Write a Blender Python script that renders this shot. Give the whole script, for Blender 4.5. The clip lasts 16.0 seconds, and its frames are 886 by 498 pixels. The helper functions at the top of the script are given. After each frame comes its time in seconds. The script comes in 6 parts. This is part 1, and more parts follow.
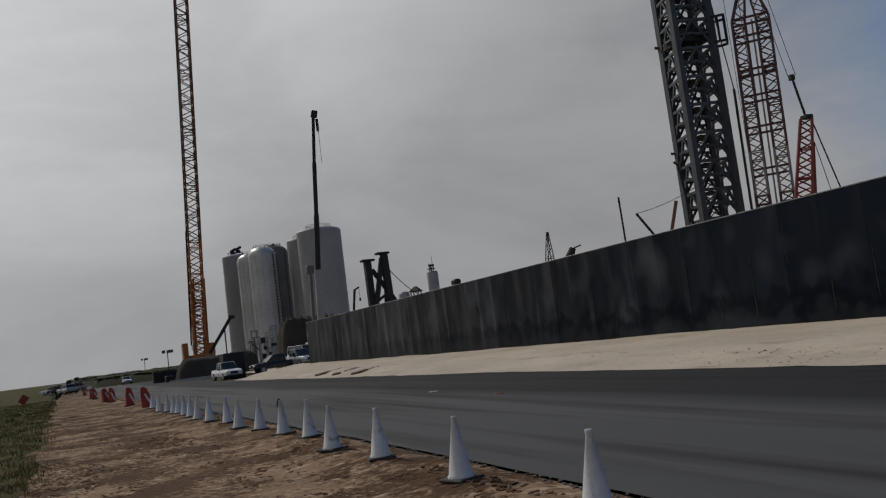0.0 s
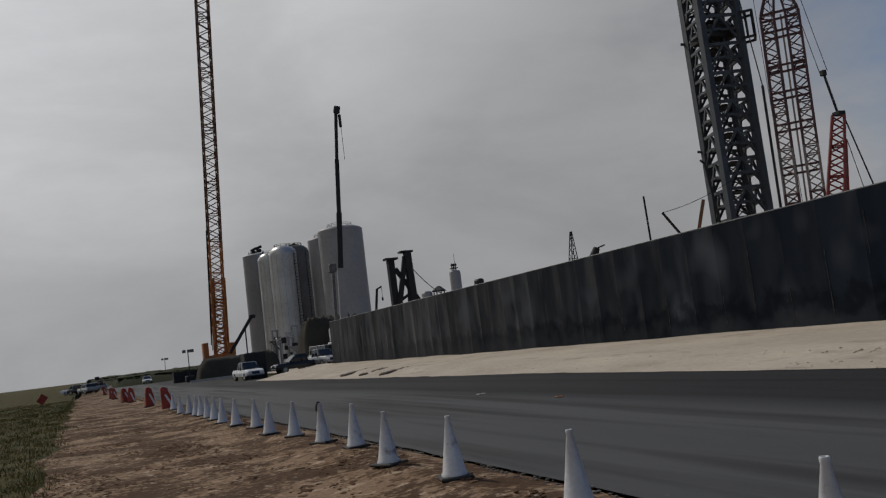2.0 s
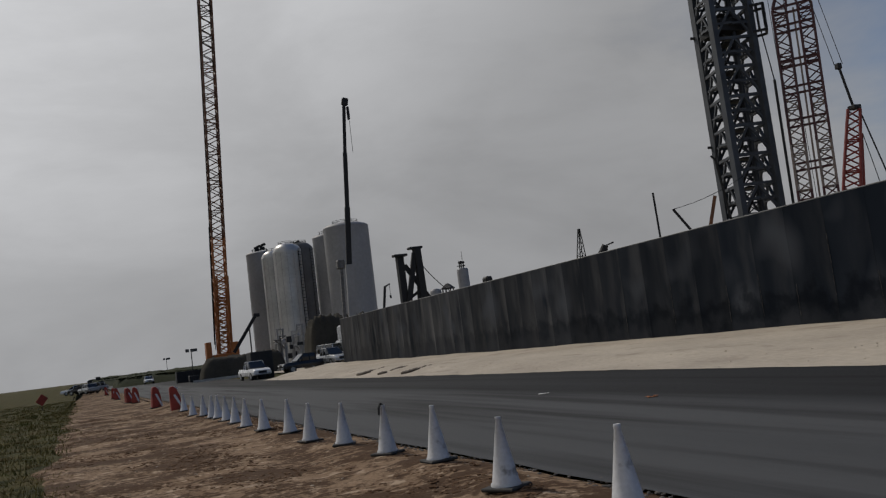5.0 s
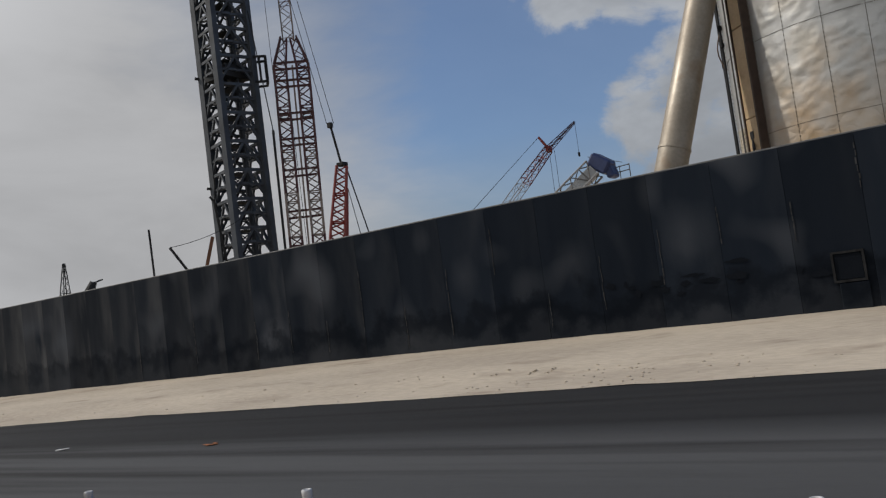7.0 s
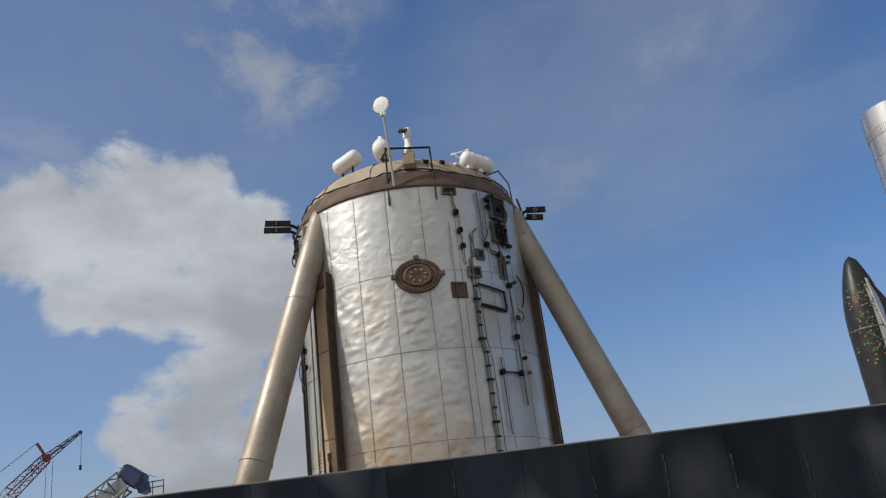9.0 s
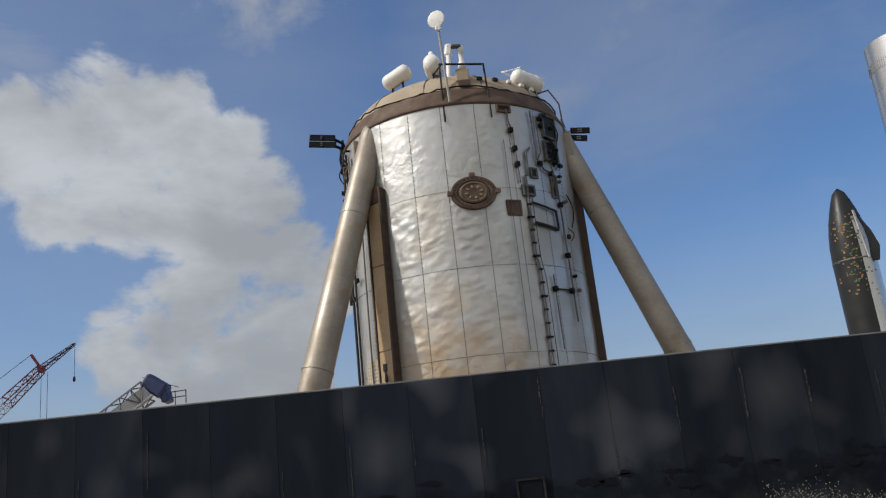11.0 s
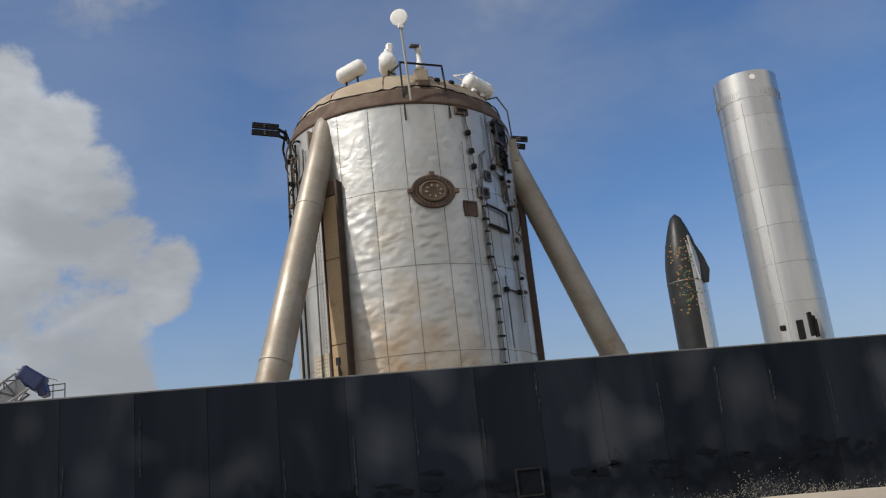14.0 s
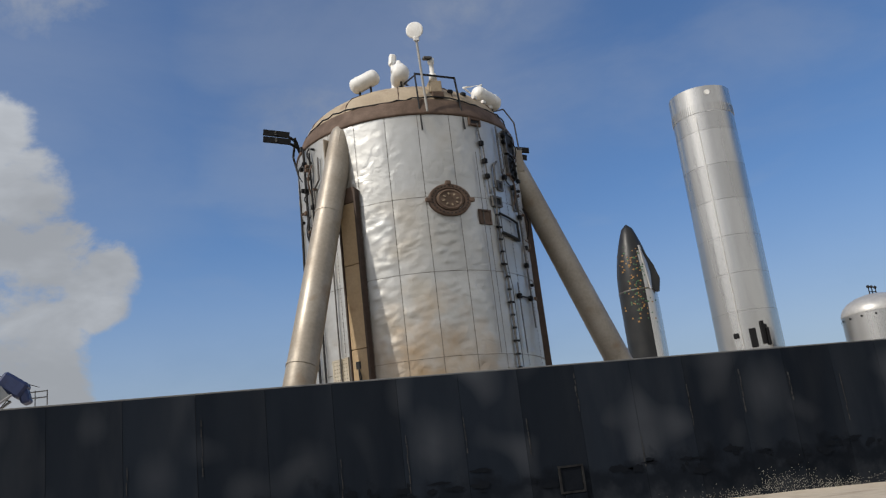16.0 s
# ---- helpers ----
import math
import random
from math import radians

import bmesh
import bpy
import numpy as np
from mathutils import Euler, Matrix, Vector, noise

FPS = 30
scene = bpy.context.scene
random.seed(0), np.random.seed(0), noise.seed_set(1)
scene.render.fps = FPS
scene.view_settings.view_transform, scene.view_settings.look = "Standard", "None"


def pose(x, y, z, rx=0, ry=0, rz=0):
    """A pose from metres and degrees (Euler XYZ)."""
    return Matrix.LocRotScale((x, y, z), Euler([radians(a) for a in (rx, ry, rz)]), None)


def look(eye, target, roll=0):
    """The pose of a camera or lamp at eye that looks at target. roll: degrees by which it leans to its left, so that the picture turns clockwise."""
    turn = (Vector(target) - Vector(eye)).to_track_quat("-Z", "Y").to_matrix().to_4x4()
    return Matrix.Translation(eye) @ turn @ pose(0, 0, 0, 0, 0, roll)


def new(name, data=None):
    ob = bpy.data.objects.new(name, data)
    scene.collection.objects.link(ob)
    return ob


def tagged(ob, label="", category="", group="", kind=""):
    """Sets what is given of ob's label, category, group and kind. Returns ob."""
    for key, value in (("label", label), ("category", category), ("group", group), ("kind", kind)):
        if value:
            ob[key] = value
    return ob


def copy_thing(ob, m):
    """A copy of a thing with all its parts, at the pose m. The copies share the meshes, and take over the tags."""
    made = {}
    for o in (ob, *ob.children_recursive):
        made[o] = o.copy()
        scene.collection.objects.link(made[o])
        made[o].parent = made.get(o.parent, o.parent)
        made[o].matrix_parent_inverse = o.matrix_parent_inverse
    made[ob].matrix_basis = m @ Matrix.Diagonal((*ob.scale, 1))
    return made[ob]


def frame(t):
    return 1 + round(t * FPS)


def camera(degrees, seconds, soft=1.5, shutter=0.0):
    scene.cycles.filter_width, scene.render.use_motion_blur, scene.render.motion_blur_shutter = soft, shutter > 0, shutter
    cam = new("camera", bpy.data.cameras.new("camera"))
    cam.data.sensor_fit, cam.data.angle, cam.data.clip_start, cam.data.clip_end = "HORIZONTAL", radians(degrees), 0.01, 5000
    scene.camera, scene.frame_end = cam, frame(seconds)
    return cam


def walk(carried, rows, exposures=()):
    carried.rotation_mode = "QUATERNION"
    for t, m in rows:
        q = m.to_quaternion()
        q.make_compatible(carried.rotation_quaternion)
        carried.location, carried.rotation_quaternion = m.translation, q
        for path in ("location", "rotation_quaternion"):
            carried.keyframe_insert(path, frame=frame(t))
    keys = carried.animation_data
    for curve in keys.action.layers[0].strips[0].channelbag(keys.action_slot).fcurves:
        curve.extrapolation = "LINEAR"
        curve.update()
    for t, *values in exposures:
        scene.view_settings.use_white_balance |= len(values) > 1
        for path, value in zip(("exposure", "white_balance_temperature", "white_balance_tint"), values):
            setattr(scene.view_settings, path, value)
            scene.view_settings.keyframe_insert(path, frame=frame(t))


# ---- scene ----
cam = camera(54.54, 16.0, soft=1.25)
PATH = [
    (0.0, look((-0.428, -1.914, 1.675), (0.373, -0.092, 1.870), -7.3)),
    (0.5, look((-0.407, -1.236, 1.670), (0.376, 0.594, 1.869), -7.2)),
    (1.0, look((-0.364, -0.645, 1.674), (0.403, 1.191, 1.875), -7.2)),
    (1.5, look((-0.319, -0.065, 1.649), (0.445, 1.772, 1.853), -7.1)),
    (2.0, look((-0.275, 0.493, 1.655), (0.487, 2.331, 1.858), -7.1)),
    (2.5, look((-0.333, 0.984, 1.670), (0.430, 2.821, 1.874), -7.2)),
    (3.0, look((-0.370, 1.468, 1.645), (0.394, 3.305, 1.848), -7.2)),
    (3.5, look((-0.432, 1.977, 1.637), (0.323, 3.818, 1.842), -7.15)),
    (6.0, look((-0.361, 4.910, 1.612), (0.425, 6.738, 1.814), -7.25)),
    (6.5, look((-0.270, 5.476, 1.645), (0.7857, 7.1663, 1.8191), -7.66)),
    (6.6, look((-0.257, 5.606, 1.649), (0.9350, 7.2047, 1.8047), -7.58)),
    (6.7, look((-0.248, 5.735, 1.651), (1.0823, 7.2221, 1.7898), -7.68)),
    (6.8, look((-0.240, 5.862, 1.653), (1.2164, 7.2274, 1.7790), -7.46)),
    (7.0, look((-0.225, 6.116, 1.659), (1.4252, 7.2368, 1.8066), -7.48)),
    (7.3, look((-0.212, 6.495, 1.662), (1.6365, 7.1958, 1.9670), -7.61)),
    (7.5, look((-0.212, 6.756, 1.662), (1.6858, 7.2060, 2.1058), -7.71)),
    (7.6, look((-0.214, 6.887, 1.662), (1.6891, 7.2407, 2.1634), -7.66)),
    (8.0, look((-0.241, 7.418, 1.651), (1.6480, 7.5066, 2.3015), -7.39)),
    (10.3, look((-0.617, 10.441, 1.605), (1.2398, 10.3915, 2.3462), -6.92)),
    (10.5, look((-0.633, 10.701, 1.604), (1.2399, 10.6508, 2.3044), -6.92)),
    (11.0, look((-0.648, 11.351, 1.603), (1.2727, 11.3027, 2.1588), -6.12)),
    (11.5, look((-0.647, 12.025, 1.598), (1.2745, 11.9045, 2.1394), -5.59)),
    (12.0, look((-0.641, 12.730, 1.592), (1.2701, 12.4773, 2.1241), -6.07)),
    (12.5, look((-0.626, 13.458, 1.587), (1.2831, 13.1930, 2.1202), -6.32)),
    (13.0, look((-0.582, 14.091, 1.588), (1.3242, 13.8052, 2.1226), -6.36)),
    (13.5, look((-0.527, 14.750, 1.590), (1.3738, 14.4363, 2.1280), -6.51)),
    (14.0, look((-0.488, 15.427, 1.594), (1.3938, 15.0081, 2.1280), -6.13)),
    (14.5, look((-0.484, 16.094, 1.599), (1.3751, 15.5846, 2.1314), -6.40)),
    (15.0, look((-0.532, 16.741, 1.599), (1.3196, 16.2048, 2.1317), -6.52)),
    (15.5, look((-0.606, 17.381, 1.597), (1.2377, 16.8194, 2.1330), -6.82)),
    (16.0, look((-0.685, 18.065, 1.596), (1.1628, 17.5214, 2.1354), -6.76)),
]
EXPOSURES = [(0, -0.80), (6.1, -0.80), (6.6, -0.64), (7.0, -0.32), (7.5, -0.08), (8.0, 0.0), (16, 0.0)]
walk(cam, PATH, EXPOSURES)

# ---- light ----
SUN_DIR = Vector((-0.22, 0.68, 0.70)).normalized()
sun = new("sun", bpy.data.lights.new("sun", "SUN"))
sun.data.energy, sun.data.angle, sun.data.color = 3.0, radians(0.8), (1.0, 0.93, 0.82)
sun.matrix_world = look((0, 0, 60), Vector((0, 0, 60)) - SUN_DIR)


def sky_world():
    """Hazy blue sky, a bright veil of cloud round the sun, one bank of cumulus and an added western fill."""
    w = bpy.data.worlds.new("sky")
    scene.world = w
    w.use_nodes = True
    n, l = w.node_tree.nodes, w.node_tree.links
    n.clear()
    out, bg = n.new("ShaderNodeOutputWorld"), n.new("ShaderNodeBackground")
    sky = n.new("ShaderNodeTexSky")
    sky.sky_type, sky.sun_disc = "NISHITA", False
    sky.sun_elevation = math.asin(SUN_DIR.z)
    sky.sun_rotation = math.atan2(SUN_DIR.x, SUN_DIR.y)
    sky.air_density, sky.dust_density, sky.ozone_density = 1.0, 0.6, 1.6
    co = n.new("ShaderNodeTexCoord")

    def vmath(op, a, b=None):
        m = n.new("ShaderNodeVectorMath")
        m.operation = op
        l.new(a, m.inputs[0])
        if b is not None:
            m.inputs[1].default_value = b
        return m

    def fmath(op, a, b, clamp=False):
        m = n.new("ShaderNodeMath")
        m.operation, m.use_clamp = op, clamp
        for i, v in enumerate((a, b)):
            if isinstance(v, (int, float)):
                m.inputs[i].default_value = v
            else:
                l.new(v, m.inputs[i])
        return m.outputs[0]

    def ramp(v, a, b, c=0.0, d=1.0):
        m = n.new("ShaderNodeMapRange")
        m.interpolation_type = "SMOOTHSTEP"
        l.new(v, m.inputs[0])
        for i, k in enumerate((a, b, c, d)):
            m.inputs[i + 1].default_value = k
        return m.outputs[0]

    def fbm(scale, detail, rough, stretch=(1, 1, 1.0), warp=0.0):
        t = n.new("ShaderNodeTexNoise")
        t.inputs["Scale"].default_value, t.inputs["Detail"].default_value = scale, detail
        t.inputs["Roughness"].default_value, t.inputs["Distortion"].default_value = rough, warp
        l.new(vmath("MULTIPLY", direction, stretch).outputs[0], t.inputs["Vector"])
        return t.outputs["Fac"]

    direction = vmath("NORMALIZE", co.outputs["Generated"]).outputs[0]

    def toward(yaw, elev):
        y, e = radians(yaw), radians(elev)
        return vmath("DOT_PRODUCT", direction, (-math.sin(y) * math.cos(e), math.cos(y) * math.cos(e), math.sin(e))).outputs["Value"]

    fine, broad = fbm(8.0, 10, 0.62, (1, 1, 1.4), 0.25), fbm(2.2, 4, 0.5)
    wisps = fbm(3.0, 6, 0.58, (1.0, 1.0, 2.6), 0.25)
    soft = fmath("MULTIPLY", fmath("SUBTRACT", wisps, 0.5), 0.30)
    veil = ramp(fmath("ADD", toward(4, -25), soft), 0.30, 0.55)
    # unseen bright cloud added in the west to brighten the hull
    west_fill = ramp(fmath("ADD", toward(100, 22), soft), 0.40, 0.80, 0.0, 0.85)
    lumps = None
    for yaw, elev, size in ((-68.5, 25.0, 3.5), (-64.0, 23.2, 3.2), (-72.7, 24.8, 3.3), (-76.0, 22.4, 3.1), (-66.8, 20.8, 3.0), (-71.5, 21.2, 4.0), (-79.2, 20.2, 2.7), (-75.8, 18.2, 3.6),
                            (-80.2, 16.2, 2.9), (-75.0, 14.0, 3.2), (-83.4, 14.6, 2.3), (-79.0, 12.0, 3.2), (-71.5, 11.2, 3.3), (-76.5, 8.8, 3.1), (-80.6, 8.8, 2.4), (-73.0, 6.5, 3.0)):
        b = ramp(toward(yaw, elev), math.cos(radians(size * 1.6)), math.cos(radians(size * 0.25)))
        lumps = b if lumps is None else fmath("MAXIMUM", lumps, b)
    cumulus = ramp(fmath("ADD", lumps, fmath("MULTIPLY", fmath("SUBTRACT", fine, 0.5), 2.4)), 0.34, 0.78, 0.0, 0.97)
    cumulus = fmath("MULTIPLY", cumulus, ramp(lumps, 0.0, 0.12))
    haze = ramp(fmath("ADD", wisps, fmath("MULTIPLY", broad, 0.4)), 0.60, 0.98, 0.0, 0.20)
    edge = ramp(fmath("ADD", toward(-34, 20), fmath("MULTIPLY", soft, 0.4)), 0.87, 0.985, 0.0, 0.60)
    thin = ramp(fmath("ADD", toward(-58, 18), fmath("MULTIPLY", soft, 0.5)), 0.80, 0.98, 0.0, 0.26)
    patch = fmath("MULTIPLY", ramp(toward(-80.0, 36.0), 0.9880, 0.9990), ramp(fine, 0.38, 0.72, 0.0, 0.72))
    # one long thin streak of cirrus, slanting up across the blue
    y0, e0, y1, e1 = radians(-99.0), radians(25.5), radians(-113.5), radians(33.0)
    p0, p1 = (Vector((-math.sin(y) * math.cos(e), math.cos(y) * math.cos(e), math.sin(e))) for y, e in ((y0, e0), (y1, e1)))
    off = fmath("ABSOLUTE", vmath("DOT_PRODUCT", direction, tuple(p0.cross(p1).normalized())).outputs["Value"], 0.0)
    streak = fmath("MULTIPLY", ramp(fmath("ADD", off, fmath("MULTIPLY", fmath("SUBTRACT", wisps, 0.5), 0.10)), 0.105, 0.004), ramp(vmath("DOT_PRODUCT", direction, tuple((p0 + p1).normalized())).outputs["Value"], 0.950, 0.994, 0.0, 0.50))
    streak = fmath("MULTIPLY", streak, ramp(fine, 0.36, 0.66, 0.5, 1.0))
    pale = fmath("MULTIPLY", ramp(fmath("ADD", toward(-104, 27), fmath("MULTIPLY", soft, 0.15)), 0.955, 0.998, 0.0, 0.26), ramp(wisps, 0.32, 0.60, 0.55, 1.0))
    high = fmath("MULTIPLY", ramp(toward(-60, 33), 0.975, 0.999, 0.0, 0.5), ramp(wisps, 0.35, 0.62))
    haze = fmath("MAXIMUM", fmath("MAXIMUM", fmath("MAXIMUM", haze, streak), edge), fmath("MAXIMUM", fmath("MAXIMUM", fmath("MAXIMUM", thin, pale), high), patch))
    low = n.new("ShaderNodeSeparateXYZ")
    l.new(direction, low.inputs[0])
    horizon = ramp(low.outputs["Z"], 0.33, 0.0, 0.0, 0.72)
    glow = ramp(toward(math.degrees(math.atan2(-SUN_DIR.x, SUN_DIR.y)), math.degrees(math.asin(SUN_DIR.z))), 0.60, 1.0, 1.0, 2.2)
    shade = fmath("MULTIPLY", ramp(fmath("ADD", fmath("MULTIPLY", broad, 0.4), fmath("MULTIPLY", wisps, 0.6)), 0.35, 0.62, 0.84, 1.05), glow)
    puff = ramp(fmath("ADD", fmath("MULTIPLY", fbm(6.0, 5, 0.55, (1, 1, 2.0), 0.2), 0.9), fmath("MULTIPLY", low.outputs["Z"], 0.55)), 0.45, 0.85, 0.90, 1.45)

    def tint(v, k):
        m = n.new("ShaderNodeVectorMath")
        m.operation = "SCALE"
        m.inputs[0].default_value = k
        l.new(v, m.inputs["Scale"])
        return m.outputs[0]

    def over(f, a_, b_):
        m = n.new("ShaderNodeMix")
        m.data_type = "RGBA"
        l.new(f, m.inputs["Factor"])
        l.new(a_, m.inputs["A"])
        l.new(b_, m.inputs["B"])
        return m.outputs["Result"]

    deep = n.new("ShaderNodeVectorMath")
    deep.operation = "MULTIPLY"
    deep.inputs[1].default_value = SKY_TINT
    l.new(sky.outputs[0], deep.inputs[0])
    col = over(fmath("MAXIMUM", haze, horizon), deep.outputs[0], tint(shade, CLOUD))
    col = over(cumulus, col, tint(puff, CLOUD))
    col = over(west_fill, col, tint(shade, WEST_FILL))
    col = over(veil, col, tint(shade, VEIL))
    l.new(col, bg.inputs["Color"])
    bg.inputs["Strength"].default_value = 0.1
    l.new(bg.outputs[0], out.inputs[0])


CLOUD = (3.72, 3.93, 4.24)
VEIL = (5.35, 5.4, 5.55)
WEST_FILL = (6.4, 6.3, 6.1)
SKY_TINT = (0.69, 0.90, 1.15)
sky_world()


# ---- materials ----
def surf(name, col, col2=None, rough=0.6, metal=0.0, scale=3.0, fine=40.0, bump=0.15, dist=0.02, vary=0.0, stretch=(1, 1, 1), stain=None, stain_at=(0.55, 0.7), stain_scale=1.0, world=False, spec=0.5, spot=None, crumple=0.0, grain=0.18, lane=None, dust_sheen=None, smudge=None, clump=None, bands=None, coat=None, blots=()):
    """A surface with colour, grain and relief at two scales; vary: a change from piece to piece; stain: a third colour in patches."""
    m = bpy.data.materials.new(name)
    m.use_nodes = True
    n, l = m.node_tree.nodes, m.node_tree.links
    b = n["Principled BSDF"]
    col2 = col2 or tuple(c * 0.7 for c in col)
    co = n.new("ShaderNodeTexCoord")
    mp = n.new("ShaderNodeMapping")
    mp.inputs["Scale"].default_value = stretch
    if world:
        l.new(n.new("ShaderNodeNewGeometry").outputs["Position"], mp.inputs[0])
    else:
        l.new(co.outputs["Object"], mp.inputs[0])

    def noise_tex(s, d):
        t = n.new("ShaderNodeTexNoise")
        t.inputs["Scale"].default_value, t.inputs["Detail"].default_value = s, d
        l.new(mp.outputs[0], t.inputs["Vector"])
        return t.outputs["Fac"]

    def rng(v, a, c, lo=0.0, hi=1.0):
        r = n.new("ShaderNodeMapRange")
        l.new(v, r.inputs[0])
        for i, k in enumerate((a, c, lo, hi)):
            r.inputs[i + 1].default_value = k
        return r.outputs[0]

    def blend(f, a, c, kind="MIX"):
        x = n.new("ShaderNodeMix")
        x.data_type, x.blend_type = "RGBA", kind
        for s, v in (("Factor", f), ("A", a), ("B", c)):
            if isinstance(v, tuple):
                x.inputs[s].default_value = (*v, 1)
            elif isinstance(v, (int, float)):
                x.inputs[s].default_value = v
            else:
                l.new(v, x.inputs[s])
        return x.outputs["Result"]

    big, small = noise_tex(scale, 5), noise_tex(fine, 4)
    c = blend(rng(big, 0.35, 0.65), col, col2)
    c = blend(grain, c, blend(rng(small, 0.3, 0.7), tuple(k * 0.6 for k in col2), tuple(min(1, k * 1.3) for k in col)))
    if stain:
        f = rng(noise_tex(stain_scale, 8), *stain_at)
        if dust_sheen:
            # dust streaks growing paler far along, grazing sheen put into the colour
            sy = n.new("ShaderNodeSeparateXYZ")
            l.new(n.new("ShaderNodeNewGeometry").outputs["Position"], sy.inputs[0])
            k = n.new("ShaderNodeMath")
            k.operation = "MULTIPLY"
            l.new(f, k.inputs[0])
            l.new(rng(sy.outputs["Y"], dust_sheen[0], dust_sheen[1], 0.03, 1.0), k.inputs[1])
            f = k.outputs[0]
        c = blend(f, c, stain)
    if bands:
        # soft vertical band by each joint, more far along: dust and painted bowed-panel sheen
        at_y, wide, tone_ = bands
        sy = n.new("ShaderNodeSeparateXYZ")
        l.new(n.new("ShaderNodeNewGeometry").outputs["Position"], sy.inputs[0])
        ph = n.new("ShaderNodeMath")
        ph.operation = "FRACT"
        l.new(rng(sy.outputs["Y"], at_y, at_y + wide * 100, 20.0, 120.0), ph.inputs[0])
        k1, k2 = n.new("ShaderNodeMath"), n.new("ShaderNodeMath")
        k1.operation = k2.operation = "MULTIPLY"
        l.new(rng(ph.outputs[0], 0.0, 0.75, 1.0, 0.0), k1.inputs[0])
        l.new(rng(noise_tex(1.7, 3), 0.38, 0.66), k1.inputs[1])
        l.new(k1.outputs[0], k2.inputs[0])
        l.new(rng(sy.outputs["Y"], 16, 58, 0.05, 1.0), k2.inputs[1])
        c = blend(k2.outputs[0], c, tone_)
    if clump:
        # ragged dark clods, gathered in broad patches
        broad_, mid_, tone_ = clump
        t = n.new("ShaderNodeTexNoise")
        t.inputs["Scale"].default_value, t.inputs["Detail"].default_value, t.inputs["Roughness"].default_value = mid_, 9, 0.72
        l.new(mp.outputs[0], t.inputs["Vector"])
        a = n.new("ShaderNodeMath")
        a.operation = "MULTIPLY_ADD"
        l.new(noise_tex(broad_, 4), a.inputs[0])
        a.inputs[1].default_value = 0.9
        l.new(t.outputs["Fac"], a.inputs[2])
        c = blend(rng(a.outputs[0], 0.88, 0.98, 0.0, 0.92), c, tone_)
    if smudge:
        t = n.new("ShaderNodeTexNoise")
        t.inputs["Scale"].default_value, t.inputs["Detail"].default_value = 0.50, 1.2
        l.new(n.new("ShaderNodeNewGeometry").outputs["Position"], t.inputs["Vector"])
        c = blend(rng(t.outputs["Fac"], 0.55, 0.84), c, smudge)
    for y_, z_, r_, k_ in blots:
        # one soft pale rubbed patch
        d = n.new("ShaderNodeVectorMath")
        d.operation = "DISTANCE"
        flat = n.new("ShaderNodeVectorMath")
        flat.operation = "MULTIPLY"
        flat.inputs[1].default_value = (0, 1, 0.8)
        l.new(n.new("ShaderNodeNewGeometry").outputs["Position"], flat.inputs[0])
        l.new(flat.outputs[0], d.inputs[0])
        d.inputs[1].default_value = (0, y_, z_ * 0.8)
        a = n.new("ShaderNodeMath")
        a.operation = "MULTIPLY_ADD"
        l.new(noise_tex(1.3, 3), a.inputs[0])
        a.inputs[1].default_value = r_
        l.new(d.outputs["Value"], a.inputs[2])
        c = blend(rng(a.outputs[0], r_ * 1.6, r_ * 0.4, 0.0, k_ * 0.7), c, smudge)
    if coat:
        # a later coat of darker paint low on the surface, with a ragged upper edge
        at_z, depth_, tone_ = coat
        sz = n.new("ShaderNodeSeparateXYZ")
        l.new(n.new("ShaderNodeNewGeometry").outputs["Position"], sz.inputs[0])
        rag = n.new("ShaderNodeTexNoise")
        rag.inputs["Scale"].default_value, rag.inputs["Detail"].default_value, rag.inputs["Roughness"].default_value = 1.15, 6, 0.6
        l.new(n.new("ShaderNodeNewGeometry").outputs["Position"], rag.inputs["Vector"])
        a = n.new("ShaderNodeMath")
        a.operation = "MULTIPLY_ADD"
        l.new(rag.outputs["Fac"], a.inputs[0])
        a.inputs[1].default_value = 2.6
        l.new(sz.outputs["Z"], a.inputs[2])
        up = rng(a.outputs[0], at_z + 1.54, at_z + 1.14)
        k = n.new("ShaderNodeMath")
        k.operation = "MULTIPLY"
        l.new(up, k.inputs[0])
        l.new(rng(a.outputs[0], at_z + 0.94 - depth_, at_z + 1.44 - depth_, 0.25, 0.85), k.inputs[1])
        k2 = n.new("ShaderNodeMath")
        k2.operation = "MULTIPLY"
        l.new(k.outputs[0], k2.inputs[0])
        l.new(rng(sz.outputs["Y"], 16, 55, 0.95, 0.30), k2.inputs[1])
        # splashed dirt below it
        c = blend(rng(a.outputs[0], at_z + 0.95, at_z + 0.45, 0.0, 0.5), c, (0.038, 0.041, 0.047))
        c = blend(k2.outputs[0], c, tone_)
    if lane:
        # a second, newer lane of paving beside the first
        at_x, wide, tone_ = lane
        sx = n.new("ShaderNodeSeparateXYZ")
        l.new(n.new("ShaderNodeNewGeometry").outputs["Position"], sx.inputs[0])
        a = n.new("ShaderNodeMath")
        a.operation = "MULTIPLY_ADD"
        l.new(noise_tex(0.35, 3), a.inputs[0])
        a.inputs[1].default_value = 1.6
        l.new(sx.outputs["X"], a.inputs[2])
        c = blend(rng(a.outputs[0], at_x, at_x + wide, 0.0, 1.0), c, blend(0.25, tone_, c))
    if spot:
        # one broad stain of its own, ragged at its edge
        x, y, z, r, tone_ = spot
        d = n.new("ShaderNodeVectorMath")
        d.operation = "DISTANCE"
        g = n.new("ShaderNodeNewGeometry")
        l.new(g.outputs["Position"], d.inputs[0])
        d.inputs[1].default_value = (x, y, z)
        a = n.new("ShaderNodeMath")
        a.operation = "MULTIPLY_ADD"
        l.new(noise_tex(1.1, 6), a.inputs[0])
